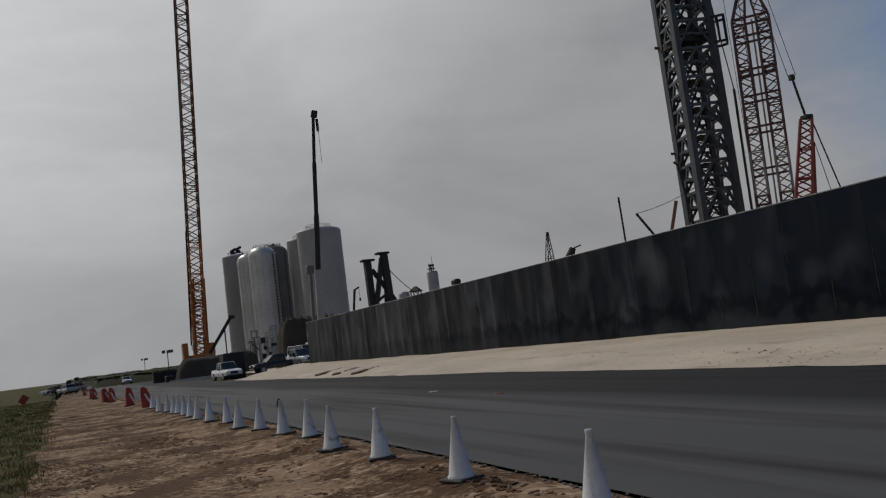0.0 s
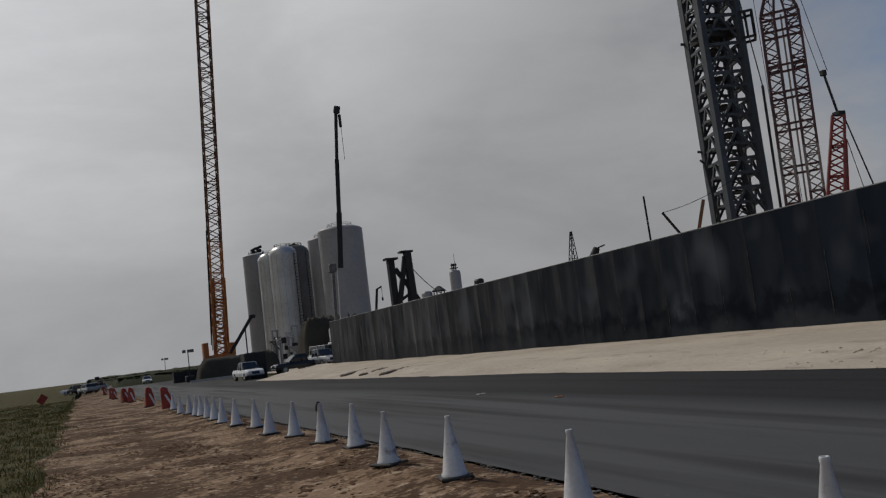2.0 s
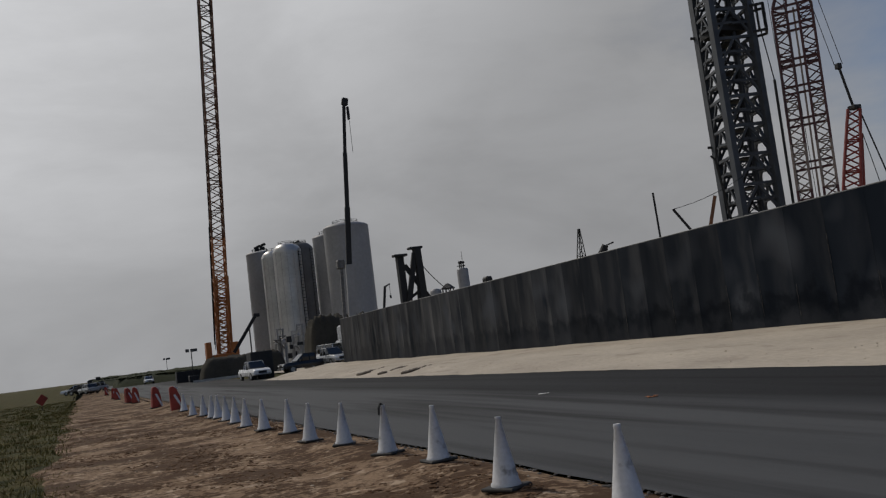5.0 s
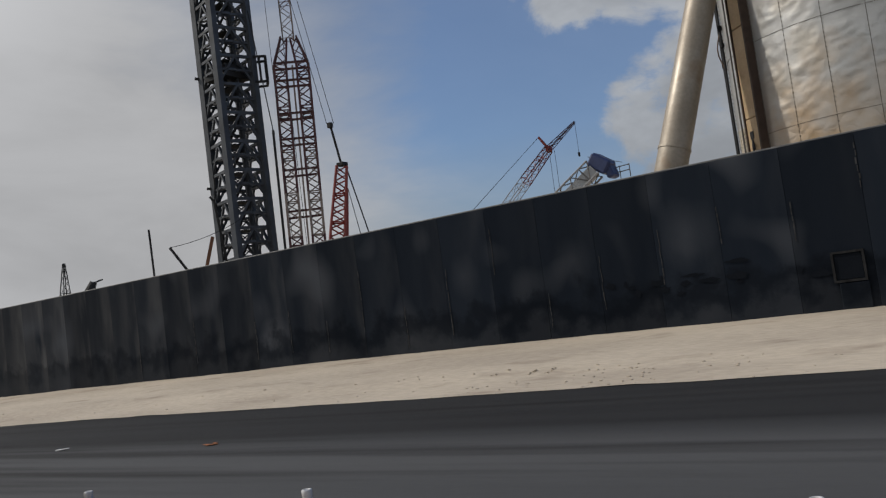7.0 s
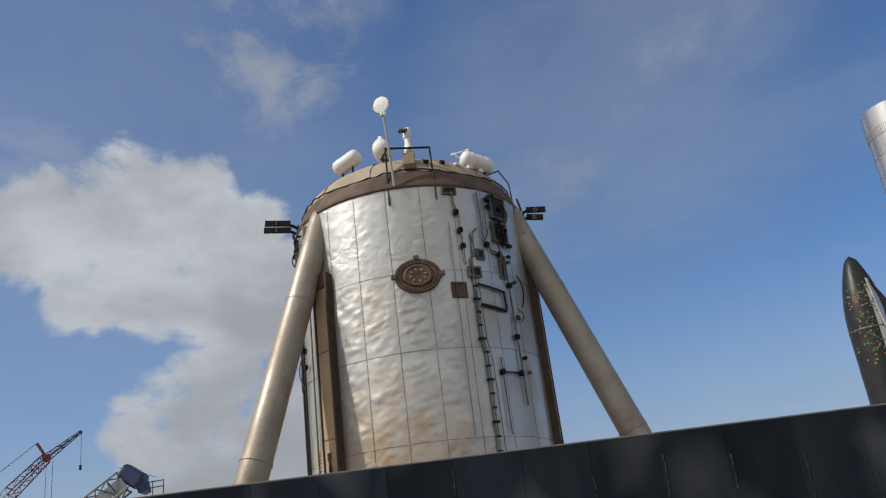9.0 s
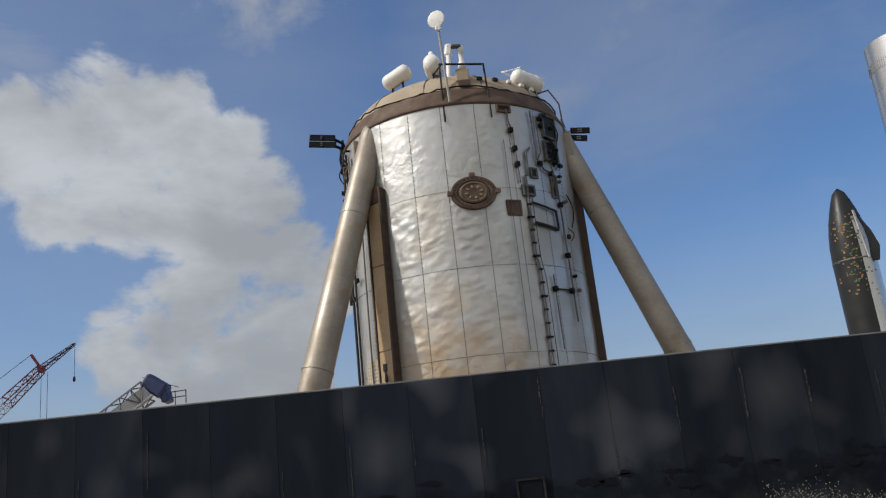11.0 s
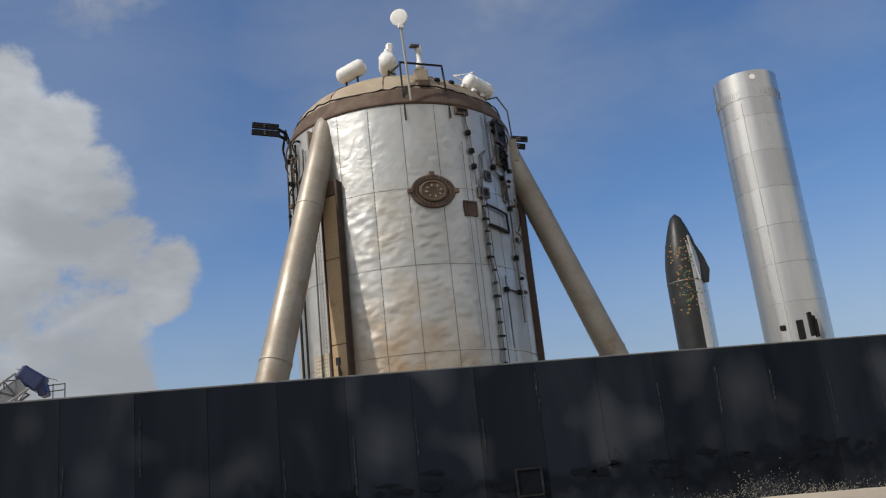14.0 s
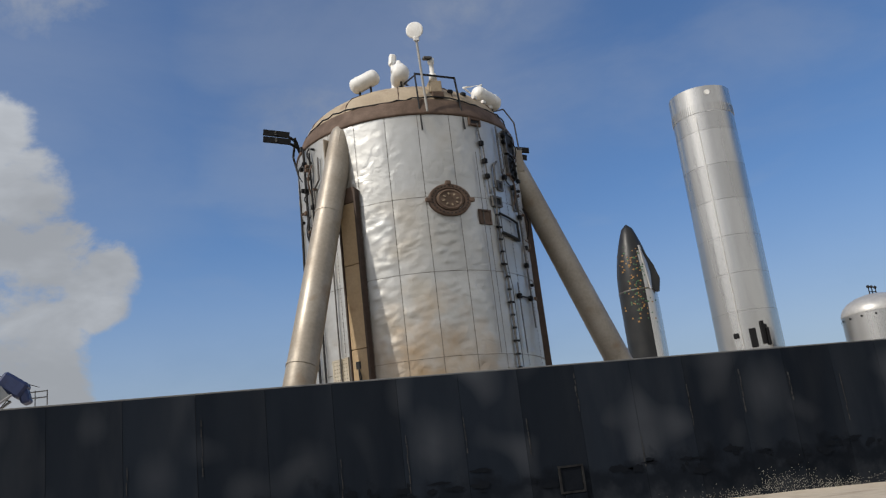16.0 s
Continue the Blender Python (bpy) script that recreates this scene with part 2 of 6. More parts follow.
        a.inputs[1].default_value = r * 1.6
        l.new(d.outputs["Value"], a.inputs[2])
        c = blend(rng(a.outputs[0], r * 1.75, r * 0.75, 0.0, 0.85), c, tone_)
    if vary:
        info = n.new("ShaderNodeObjectInfo")
        tone = n.new("ShaderNodeCombineColor")
        v = rng(info.outputs["Random"], 0, 1, 1 - vary, 1 + vary)
        for i in range(3):
            l.new(v, tone.inputs[i])
        c = blend(1.0, c, tone.outputs[0], "MULTIPLY")
    l.new(c, b.inputs["Base Color"])
    l.new(rng(big, 0.3, 0.7, max(0.02, rough - 0.1), min(1, rough + 0.1)), b.inputs["Roughness"])
    b.inputs["Metallic"].default_value = metal
    b.inputs["Specular IOR Level"].default_value = spec
    if bump:
        k = n.new("ShaderNodeBump")
        k.inputs["Strength"].default_value, k.inputs["Distance"].default_value = bump, dist
        height = small
        if crumple:
            # creases of crumpled sheet: ridges between warped cells
            wv = n.new("ShaderNodeTexNoise")
            wv.inputs["Scale"].default_value = 1.6
            l.new(mp.outputs[0], wv.inputs["Vector"])
            ad = n.new("ShaderNodeVectorMath")
            ad.operation = "ADD"
            l.new(mp.outputs[0], ad.inputs[0])
            l.new(wv.outputs["Color"], ad.inputs[1])
            vo = n.new("ShaderNodeTexVoronoi")
            vo.feature = "DISTANCE_TO_EDGE"
            vo.inputs["Scale"].default_value = crumple
            l.new(ad.outputs[0], vo.inputs["Vector"])
            ma = n.new("ShaderNodeMath")
            ma.operation = "MULTIPLY_ADD"
            l.new(small, ma.inputs[0])
            ma.inputs[1].default_value = 0.02
            # wrinkles gather in patches, with smoother sheet between
            ga = n.new("ShaderNodeMath")
            ga.operation = "MULTIPLY"
            l.new(vo.outputs["Distance"], ga.inputs[0])
            l.new(rng(noise_tex(0.42, 2), 0.44, 0.66, 0.28, 1.0), ga.inputs[1])
            l.new(ga.outputs[0], ma.inputs[2])
            height = ma.outputs[0]
        l.new(height, k.inputs["Height"])
        l.new(k.outputs[0], b.inputs["Normal"])
    return m


ASPHALT = surf("asphalt", (0.060, 0.061, 0.0625), (0.090, 0.091, 0.0925), 0.86, 0, 0.7, 60, 0.5, 0.01, stretch=(1, 0.045, 1), stain=(0.030, 0.0295, 0.0295), stain_at=(0.49, 0.69), stain_scale=1.5, spec=0.15, grain=0.3, lane=(9.1, 1.5, (0.0062, 0.0062, 0.0066)))
DIRT = surf("dirt", (0.290, 0.198, 0.126), (0.180, 0.116, 0.071), 0.95, 0, 0.9, 22, 0.7, 0.025, stain=(0.42, 0.315, 0.22), stain_at=(0.54, 0.66), stain_scale=4.0, spec=0.06, grain=0.45, clump=(0.7, 7.0, (0.066, 0.037, 0.021)))
SAND = surf("concrete berm", (0.50, 0.435, 0.35), (0.40, 0.345, 0.28), 0.95, 0, 0.5, 9, 0.6, 0.04, stretch=(1, 0.4, 1), stain=(0.30, 0.25, 0.20), stain_at=(0.58, 0.75), stain_scale=1.3, spec=0.1)
GRASS = surf("grass", (0.064, 0.062, 0.021), (0.105, 0.080, 0.038), 0.95, 0, 0.45, 9, 1.0, 0.10, stain=(0.032, 0.034, 0.014), stain_at=(0.47, 0.66), stain_scale=1.6, spec=0.05, grain=0.4)
BLADE = surf("grass blade", (0.145, 0.135, 0.042), (0.22, 0.160, 0.072), 0.95, 0, 0.9, 30, 0, spec=0.0, stain=(0.085, 0.083, 0.027), stain_at=(0.45, 0.62), stain_scale=0.6)
BLACK = surf("black paint", (0.0118, 0.0160, 0.0235), (0.0158, 0.0208, 0.0295), 0.48, 0, 0.9, 20, 0.08, 0.01, vary=0.20, stretch=(1, 1, 0.25), stain=(0.083, 0.083, 0.084), stain_at=(0.18, 0.62), stain_scale=0.9, world=True, spec=0.0, dust_sheen=(20, 74), smudge=(0.074, 0.080, 0.092), bands=(8.9, 1.568, (0.119, 0.119, 0.120)), grain=0.08, blots=((3.4, 3.25, 0.75, 0.8), (12.8, 2.75, 0.7, 0.7), (15.8, 2.55, 0.55, 0.5), (-0.9, 2.9, 0.6, 0.6), (19.2, 2.6, 0.5, 0.4), (24.6, 2.7, 0.6, 0.5), (27.4, 2.6, 0.5, 0.4)), coat=(1.60, 0.50, (0.0082, 0.0104, 0.0142)))
LIP = surf("wall coping", (0.10, 0.10, 0.10), (0.16, 0.16, 0.155), 0.6)
CHALK = surf("scuffed paint", (0.060, 0.061, 0.063), (0.018, 0.018, 0.019), 0.85, 0, 6, 30, 0.1, spec=0.2)
FOIL = surf("stainless skin", (0.54, 0.538, 0.522), (0.46, 0.458, 0.442), 0.42, 0.66, 0.8, 3.0, 0.22, 0.14, vary=0.06, stain=(0.49, 0.42, 0.32), stain_at=(0.50, 0.86), stain_scale=0.35, world=True, spot=(27.6, 10.9, 5.0, 3.6, (0.40, 0.255, 0.115)), crumple=1.7, stretch=(1, 1, 1.05), grain=0.06)
SEAM = surf("seam", (0.14, 0.12, 0.10), (0.22, 0.19, 0.16), 0.7, 0.4)
RUST = surf("rusted steel", (0.145, 0.094, 0.066), (0.092, 0.061, 0.044), 0.8, 0.1, 2, 18, 0.4)
PRIMER = surf("weathered dome paint", (0.42, 0.34, 0.24), (0.34, 0.27, 0.19), 0.75, 0, 0.8, 12, 0.2, stain=(0.22, 0.14, 0.09), stain_at=(0.62, 0.80), stain_scale=1.1)
TAN = surf("tan fairing paint", (0.43, 0.31, 0.18), (0.36, 0.25, 0.14), 0.65, 0.0, 1.0, 10, 0.2, stain=(0.20, 0.12, 0.06), stain_at=(0.62, 0.80))
LEGM = surf("leg steel", (0.36, 0.32, 0.265), (0.28, 0.24, 0.19), 0.5, 0.35, 0.8, 10, 0.15, stain=(0.24, 0.17, 0.11), stain_at=(0.60, 0.78), stain_scale=1.2)
CHROMATE = surf("pale weathered panel", (0.50, 0.45, 0.36), (0.42, 0.36, 0.27), 0.7, 0.1, 2, 14, 0.1)
DARK = surf("dark steel", (0.020, 0.021, 0.023), (0.032, 0.032, 0.033), 0.65, 0.1, spec=0.2)
PIPE = surf("pipe", (0.16, 0.15, 0.14), (0.09, 0.085, 0.08), 0.5, 0.6, 4)
WHITE = surf("white paint", (0.86, 0.85, 0.82), (0.76, 0.74, 0.70), 0.5, 0, 3, 20, 0.05)
CONEM = surf("cone plastic", (0.56, 0.565, 0.58), (0.46, 0.46, 0.47), 0.5, 0, 2.5, 25, 0.05, stain=(0.16, 0.145, 0.13), stain_at=(0.65, 0.75), stain_scale=5.5, vary=0.08, world=True)
RUBBER = surf("black rubber", (0.02, 0.02, 0.02), (0.035, 0.033, 0.03), 0.8)
ORANGE = surf("orange plastic", (0.33, 0.036, 0.016), (0.22, 0.024, 0.012), 0.6, stain=(0.10, 0.03, 0.02), stain_at=(0.56, 0.70), stain_scale=3.0)
YELLOW = surf("crane yellow", (0.37, 0.120, 0.024), (0.26, 0.085, 0.02), 0.6, 0, 0.4)
# darker orange: the upper boom's backlit look is put into the colour
DIMORANGE = surf("darkened crane orange", (0.150, 0.058, 0.022), (0.085, 0.040, 0.021), 0.65, 0, 0.4)
DULL = surf("dark crane lacing", (0.060, 0.034, 0.022), (0.040, 0.026, 0.019), 0.7)
REDM = surf("crane red", (0.20, 0.025, 0.020), (0.14, 0.020, 0.017), 0.55)
CREAM = surf("crane grey white", (0.24, 0.20, 0.17), (0.16, 0.12, 0.11), 0.5)
MAROON = surf("crane dark lacing", (0.085, 0.030, 0.033), (0.055, 0.022, 0.025), 0.6)
TOWER = surf("tower steel", (0.050, 0.058, 0.070), (0.036, 0.041, 0.050), 0.6, 0.1, 0.3, 8)
TANK = surf("grey tank paint", (0.27, 0.267, 0.27), (0.22, 0.218, 0.22), 0.6, 0.0, 0.15, 2, 0.0)
# tank steel with the shade of its neighbours put into the colour
SHADETANK = surf("shaded tank steel", (0.125, 0.12, 0.115), (0.085, 0.082, 0.08), 0.7, 0.1, 0.2, 2, 0.0)
STEEL = surf("tank steel", (0.50, 0.49, 0.475), (0.38, 0.372, 0.355), 0.42, 0.45, 0.2, 2, 0.0)
BRIGHT = surf("polished booster steel", (0.56, 0.545, 0.515), (0.47, 0.455, 0.43), 0.27, 1.0, 0.25, 1.2, 0.05, 0.02, stretch=(1, 1, 0.12), vary=0.07, grain=0.06)
TILE = surf("heat tiles", (0.013, 0.014, 0.015), (0.022, 0.022, 0.022), 0.42, 0, 0.3, 3, 0.3, 0.05, spec=0.3)
BLUEM = surf("blue paint", (0.02, 0.035, 0.11), (0.015, 0.025, 0.08), 0.5)
CARW = surf("white car paint", (0.72, 0.72, 0.72), (0.65, 0.65, 0.65), 0.25, 0, 1, 30, 0)
CARK = surf("black car paint", (0.015, 0.015, 0.017), (0.02, 0.02, 0.022), 0.2, 0, 1, 30, 0)
CARS = surf("silver car paint", (0.35, 0.36, 0.37), (0.3, 0.31, 0.32), 0.3, 0.5, 1, 30, 0)
WINDOW = surf("dark glass", (0.012, 0.014, 0.016), (0.015, 0.017, 0.02), 0.08, 0, 1, 30, 0)
MATT = surf("matt black metal", (0.008, 0.008, 0.009), (0.012, 0.012, 0.013), 0.7, 0, 2, 20, 0.05, spec=0.15)
FRAMEM = surf("worn black frame", (0.030, 0.031, 0.033), (0.012, 0.012, 0.013), 0.8, 0, 6, 30, 0.1, spec=0.1)
BANK = surf("dark earth bank", (0.066, 0.060, 0.050), (0.044, 0.041, 0.034), 0.95, 0, 0.4, 4, 0.8, 0.1, spec=0.05)
SCRUB = surf("scrub", (0.026, 0.032, 0.016), (0.040, 0.042, 0.020), 0.95, 0, 0.2, 3, 0.8, 0.2, spec=0.08)
SPATTER = surf("pale spatter", (0.34, 0.33, 0.29), (0.24, 0.23, 0.20), 0.9)
GLOSS = surf("fresh black paint", (0.0092, 0.0114, 0.0152), (0.0112, 0.0134, 0.0175), 0.55, 0, 2, 20, 0.05, spec=0.0)
CONCRETE = surf("concrete", (0.42, 0.41, 0.39), (0.34, 0.33, 0.31), 0.9, 0, 0.6, 15)


# ---- building helpers ----
def link_mesh(name, bm, material, parent=None, label="", smooth=False):
    me = bpy.data.meshes.new(name)
    bm.to_mesh(me)
    bm.free()
    for m in material if isinstance(material, (list, tuple)) else (material,):
        me.materials.append(m)
    if smooth:
        for f in me.polygons:
            f.use_smooth = True
    ob = new(name, me)
    if parent is not None:
        ob.parent = parent
    return tagged(ob, label) if label else ob


def part(name, bm, material, parent, label="", smooth=False):
    return link_mesh(name, bm, material, parent, label, smooth)


def thing(name, label, category, group="", kind="", at=(0, 0, 0), turn=0):
    ob = new(name)
    ob.matrix_basis = pose(*at, 0, 0, turn)
    return tagged(ob, label, category, group, kind)


def box(bm, c, s, m=None, bevel=0.0):
    """A box of size s about c, turned by m."""
    g = bmesh.ops.create_cube(bm, size=1.0, matrix=Matrix.Translation(c) @ (m.to_4x4() if m else Matrix()) @ Matrix.Diagonal((*s, 1)))
    if bevel:
        es = list({e for v in g["verts"] for e in v.link_edges})
        bmesh.ops.bevel(bm, geom=es, offset=bevel, segments=1, affect="EDGES")
    return bm


def bar(bm, a, b, r, seg=6, r2=None, caps=True):
    """A round bar from a to b."""
    a, b = Vector(a), Vector(b)
    d = b - a
    bmesh.ops.create_cone(bm, cap_ends=caps, segments=seg, radius1=r, radius2=r if r2 is None else r2, depth=d.length,
                          matrix=Matrix.Translation((a + b) / 2) @ d.to_track_quat("Z", "Y").to_matrix().to_4x4())
    return bm


def beam(bm, a, b, w, h):
    """A square beam from a to b."""
    a, b = Vector(a), Vector(b)
    d = b - a
    return box(bm, (a + b) / 2, (w, h, d.length), d.to_track_quat("Z", "Y").to_matrix())


def lathe(bm, prof, seg=48, at=(0, 0, 0)):
    """A turned shape about z from rows of (radius, height)."""
    rows = []
    for r, z in prof:
        if r < 1e-4:
            rows.append([bm.verts.new((at[0], at[1], at[2] + z))])
        else:
            rows.append([bm.verts.new((at[0] + r * math.cos(2 * math.pi * i / seg), at[1] + r * math.sin(2 * math.pi * i / seg), at[2] + z)) for i in range(seg)])
    for a, b in zip(rows, rows[1:]):
        for i in range(seg):
            j = (i + 1) % seg
            q = [a[i % len(a)], a[j % len(a)], b[j % len(b)], b[i % len(b)]]
            u = []
            for v in q:
                if v not in u:
                    u.append(v)
            if len(u) > 2:
                bm.faces.new(u)
    return bm


def capsule(bm, a, b, r, seg=20):
    a, b = Vector(a), Vector(b)
    d = b - a
    n = d.length
    prof = [(0, -r * 0.7)] + [(r * math.sin(k), -r * 0.7 * math.cos(k)) for k in (0.4, 0.8, 1.2, 1.57)]
    prof += [(x, n - z) for x, z in reversed(prof)]
    t = bmesh.new()
    lathe(t, prof, seg)
    t.transform(Matrix.Translation(a) @ d.to_track_quat("Z", "Y").to_matrix().to_4x4())
    me = bpy.data.meshes.new("tmp")
    t.to_mesh(me)
    t.free()
    bm.from_mesh(me)
    bpy.data.meshes.remove(me)
    return bm


def polyline(bm, pts, r, seg=6):
    """One round tube bent along the points."""
    pts = [Vector(p) for p in pts]
    pts = [p for i, p in enumerate(pts) if i == 0 or (p - pts[i - 1]).length > 1e-5]
    rings, side = [], None
    for i, p in enumerate(pts):
        into = (p - pts[i - 1]).normalized() if i else None
        out_ = (pts[i + 1] - p).normalized() if i + 1 < len(pts) else None
        d = (into + out_).normalized() if into and out_ and (into + out_).length > 0.05 else (out_ or into)
        side = d.orthogonal().normalized() if side is None else side - d * side.dot(d)
        side = side.normalized() if side.length > 1e-4 else d.orthogonal().normalized()
        up = d.cross(side)
        wide = 1 / max(0.55, d.dot(out_ or into))
        rings.append([bm.verts.new(p + (side * math.cos(2 * math.pi * k / seg) + up * math.sin(2 * math.pi * k / seg)) * r * wide) for k in range(seg)])
    for p, q in zip(rings, rings[1:]):
        for k in range(seg):
            bm.faces.new((p[k], p[(k + 1) % seg], q[(k + 1) % seg], q[k]))
    bm.faces.new(rings[0][::-1])
    bm.faces.new(rings[-1])
    return bm


def ground_z(x, y):
    """Height of the ground: nearly level, falling a little far along the road."""
    return -0.005 * min(max(y - 25, 0), 80)


# ---- ground, road, berm, wall ----
def sheet(name, xs, ys, zf, material, label, category, lift=0.0):
    bm = bmesh.new()
    rows = [[bm.verts.new((x(y) if callable(x) else x, y, zf(x(y) if callable(x) else x, y) + lift)) for x in xs] for y in ys]
    for a, b in zip(rows, rows[1:]):
        for i in range(len(xs) - 1):
            bm.faces.new((a[i], a[i + 1], b[i + 1], b[i]))
    ob = link_mesh(name, bm, material, smooth=True)
    return tagged(ob, label, category, kind="structure")


def edge_x(y):
    """The road's edge: nearly straight, bending a little away far along."""
    return 4.05 - 0.016 * max(y - 10, 0) + 0.06 * noise.noise(Vector((0, y * 0.8, 3)))


def steps(a, b, n):
    return [a + (b - a) * i / n for i in range(n + 1)]


def dirt_z(x, y):
    rut = 0.05 * noise.noise(Vector((x * 0.5, y * 0.18, 0))) + 0.022 * noise.noise(Vector((x * 2.1, y * 1.3, 5))) + 0.008 * noise.noise(Vector((x * 4.5, y * 3.5, 7)))
    ridge = 0.09 * math.exp(-((x - edge_x(y) + 0.65) / 0.55) ** 2)
    return ground_z(x, y) + ridge * min(1, max(0, edge_x(y) - x) * 4) + (rut - 0.01) * min(1, max(0, edge_x(y) - x) * 2) + 0.012


far_ys = [-400, -120, -40] + steps(-12, 60, 72) + [70, 85, 100, 130, 180, 260, 420, 900, 2000, 3500]
sheet("ground", [-3500, -900, -300, -100, -40, -16, 60, 120, 300, 900, 3500], far_ys, ground_z, GRASS, "dry green coastal flat reaching the horizon", "ground", -0.06)
sheet("dirt_shoulder", steps(-6, 2.5, 34) + [lambda y: edge_x(y) - 0.8, lambda y: edge_x(y) - 0.4, edge_x],
      steps(-12, 50, 310) + [55, 60, 70, 80, 90, 105, 130, 180, 260], dirt_z, DIRT, "pale trodden dirt shoulder with darker patches beside the road", "dirt verge")
road_ys = [-120, -60] + steps(-14, 60, 74) + [70, 85, 100, 130, 180, 260, 420, 900]
sheet("road", [edge_x, lambda y: 5.5 + 0 * y, lambda y: 7.5 + 0 * y, lambda y: 10.2 + 0 * y, lambda y: 13.0 + 0 * y, lambda y: 15.5 + 0 * y], road_ys, lambda x, y: ground_z(x, y) + 0.045, ASPHALT, "worn grey asphalt road with a darker new lane", "road")
sheet("yard_ground", [21.0, 60.0, 120, 260], [-200, -60, 0, 40, 82, 140, 260], lambda x, y: ground_z(x, y) + 0.1, SAND, "pale packed sand yard behind the wall", "ground")

# crumbling edge of the asphalt
bm = bmesh.new()
for k in range(900):
    y = random.uniform(2, 34)
    x = edge_x(y) + random.gauss(-0.08, 0.10)
    r = random.uniform(0.008, 0.03)
    bmesh.ops.create_icosphere(bm, subdivisions=1, radius=r, matrix=Matrix.Translation((x, y, 0.03 + r * 0.2)) @ Matrix.Diagonal((1, random.uniform(0.7, 1.5), 0.6, 1)))
tagged(link_mesh("road_edge_gravel", bm, surf("gravel", (0.13, 0.115, 0.10), (0.06, 0.055, 0.05), 0.9)), "loose dark asphalt crumbs along the road edge", "gravel", kind="stuff")
def scatter(name, spots, material, label, category):
    """Many small angular lumps as one mesh; spots: x, y, z, radius."""
    tmpl = bmesh.new()
    bmesh.ops.create_icosphere(tmpl, subdivisions=1, radius=1.0)
    tv = [v.co.copy() for v in tmpl.verts]
    tf = [[v.index for v in f.verts] for f in tmpl.faces]
    tmpl.free()
    verts, faces = [], []
    for x, y, z, r in spots:
        m, a = len(verts), random.uniform(0, 6.28)
        ca, sa, sx, sy, sz = math.cos(a), math.sin(a), random.uniform(0.7, 1.5), random.uniform(0.7, 1.5), random.uniform(0.22, 0.50)
        for v in tv:
            q = r * random.uniform(0.75, 1.2)
            vx, vy = v.x * q * sx, v.y * q * sy
            verts.append((x + vx * ca - vy * sa, y + vx * sa + vy * ca, z + v.z * q * sz))
        faces += [[m + i for i in f] for f in tf]
    me = bpy.data.meshes.new(name)
    me.from_pydata(verts, [], faces)
    me.materials.append(material)
    return tagged(new(name, me), label, category, kind="stuff")


spots = []
for k in range(260):
    x, y, r = random.uniform(-3.0, 3.6), 3 + 42 * random.random() ** 1.4, random.uniform(0.010, 0.032)
    spots.append((x, y, dirt_z(x, y) + r * 0.15, r))
scatter("dirt_pebbles", spots, surf("pebble", (0.42, 0.35, 0.27), (0.2, 0.15, 0.11), 0.95, spec=0.05), "pale pebbles scattered on the dirt", "pebbles")
spots = []
while len(spots) < 11000:
    x, y = random.uniform(-3.0, 3.6), 2 + 46 * random.random() ** 1.5
    patch = noise.noise(Vector((x * 0.55, y * 0.40, 11))) + 0.6 * noise.noise(Vector((x * 1.7, y * 1.3, 12)))
    if patch > random.gauss(0.12, 0.10):
        r = random.uniform(0.009, 0.036) * (1 + (random.random() < 0.03) * 0.8)
        spots.append((x, y, dirt_z(x, y) + r * 0.05, r))
scatter("dirt_clods", spots, surf("dark clod", (0.170, 0.105, 0.064), (0.095, 0.055, 0.033), 0.95, 0, 2.0, 30, 0.4, 0.01, spec=0.03), "dark brown crumbled clods lying in patches on the dirt", "clods")


def berm_z(x, y):
    t = min(max((x - 13.5) / 6.3, 0), 1)
    h = 0.61 if y > 6 else max(0.27, 0.61 - (6 - y) * 0.025)
    h -= 0.09 * min(1, max(0, (y - 24) / 20))
    lump = 0.05 * noise.noise(Vector((x * 0.5, y * 0.22, 9))) + 0.02 * noise.noise(Vector((x * 2, y * 1.1, 2)))
    ledge = 0.045 * (1 + math.tanh((x - 15.0 - 0.5 * noise.noise(Vector((5, y * 0.13, 1)))) * 7)) * min(1, t * 8)
    h -= 0.09
    return ground_z(x, y) * (1 - t) + ledge + h * t ** 0.85 + lump * min(1, t * 5) + 0.045 * (1 - t)


def toe(y):
    return 13.45 + 0.13 * noise.noise(Vector((7, y * 0.7, 0))) + 0.25 * noise.noise(Vector((3, y * 0.09, 0)))


sheet("sand_berm", [toe] + [13.9 + 0.36 * i for i in range(17)] + [20.4], steps(-45, 84, 258), berm_z, SAND, "pale packed sand berm sloping up to the black wall", "berm", 0.01)
# loose crumbs at the toe of the berm
bm = bmesh.new()
for k in range(420):
    y = random.choice((random.uniform(-10, 70), random.gauss(13.5, 2.5)))
    x = random.choice((toe(y) + abs(random.gauss(0.35, 0.45)), 14.9 + random.gauss(0, 0.18)))
    r = random.uniform(0.010, 0.035)
    bmesh.ops.create_icosphere(bm, subdivisions=1, radius=r, matrix=Matrix.Translation((x, y, berm_z(x, y) + r * 0.4)) @ Matrix.Diagonal((1, random.uniform(0.8, 1.7), 0.6, 1)))
tagged(link_mesh("berm_crumbs", bm, SAND), "loose sand crumbs at the foot of the berm", "crumbs", kind="stuff")
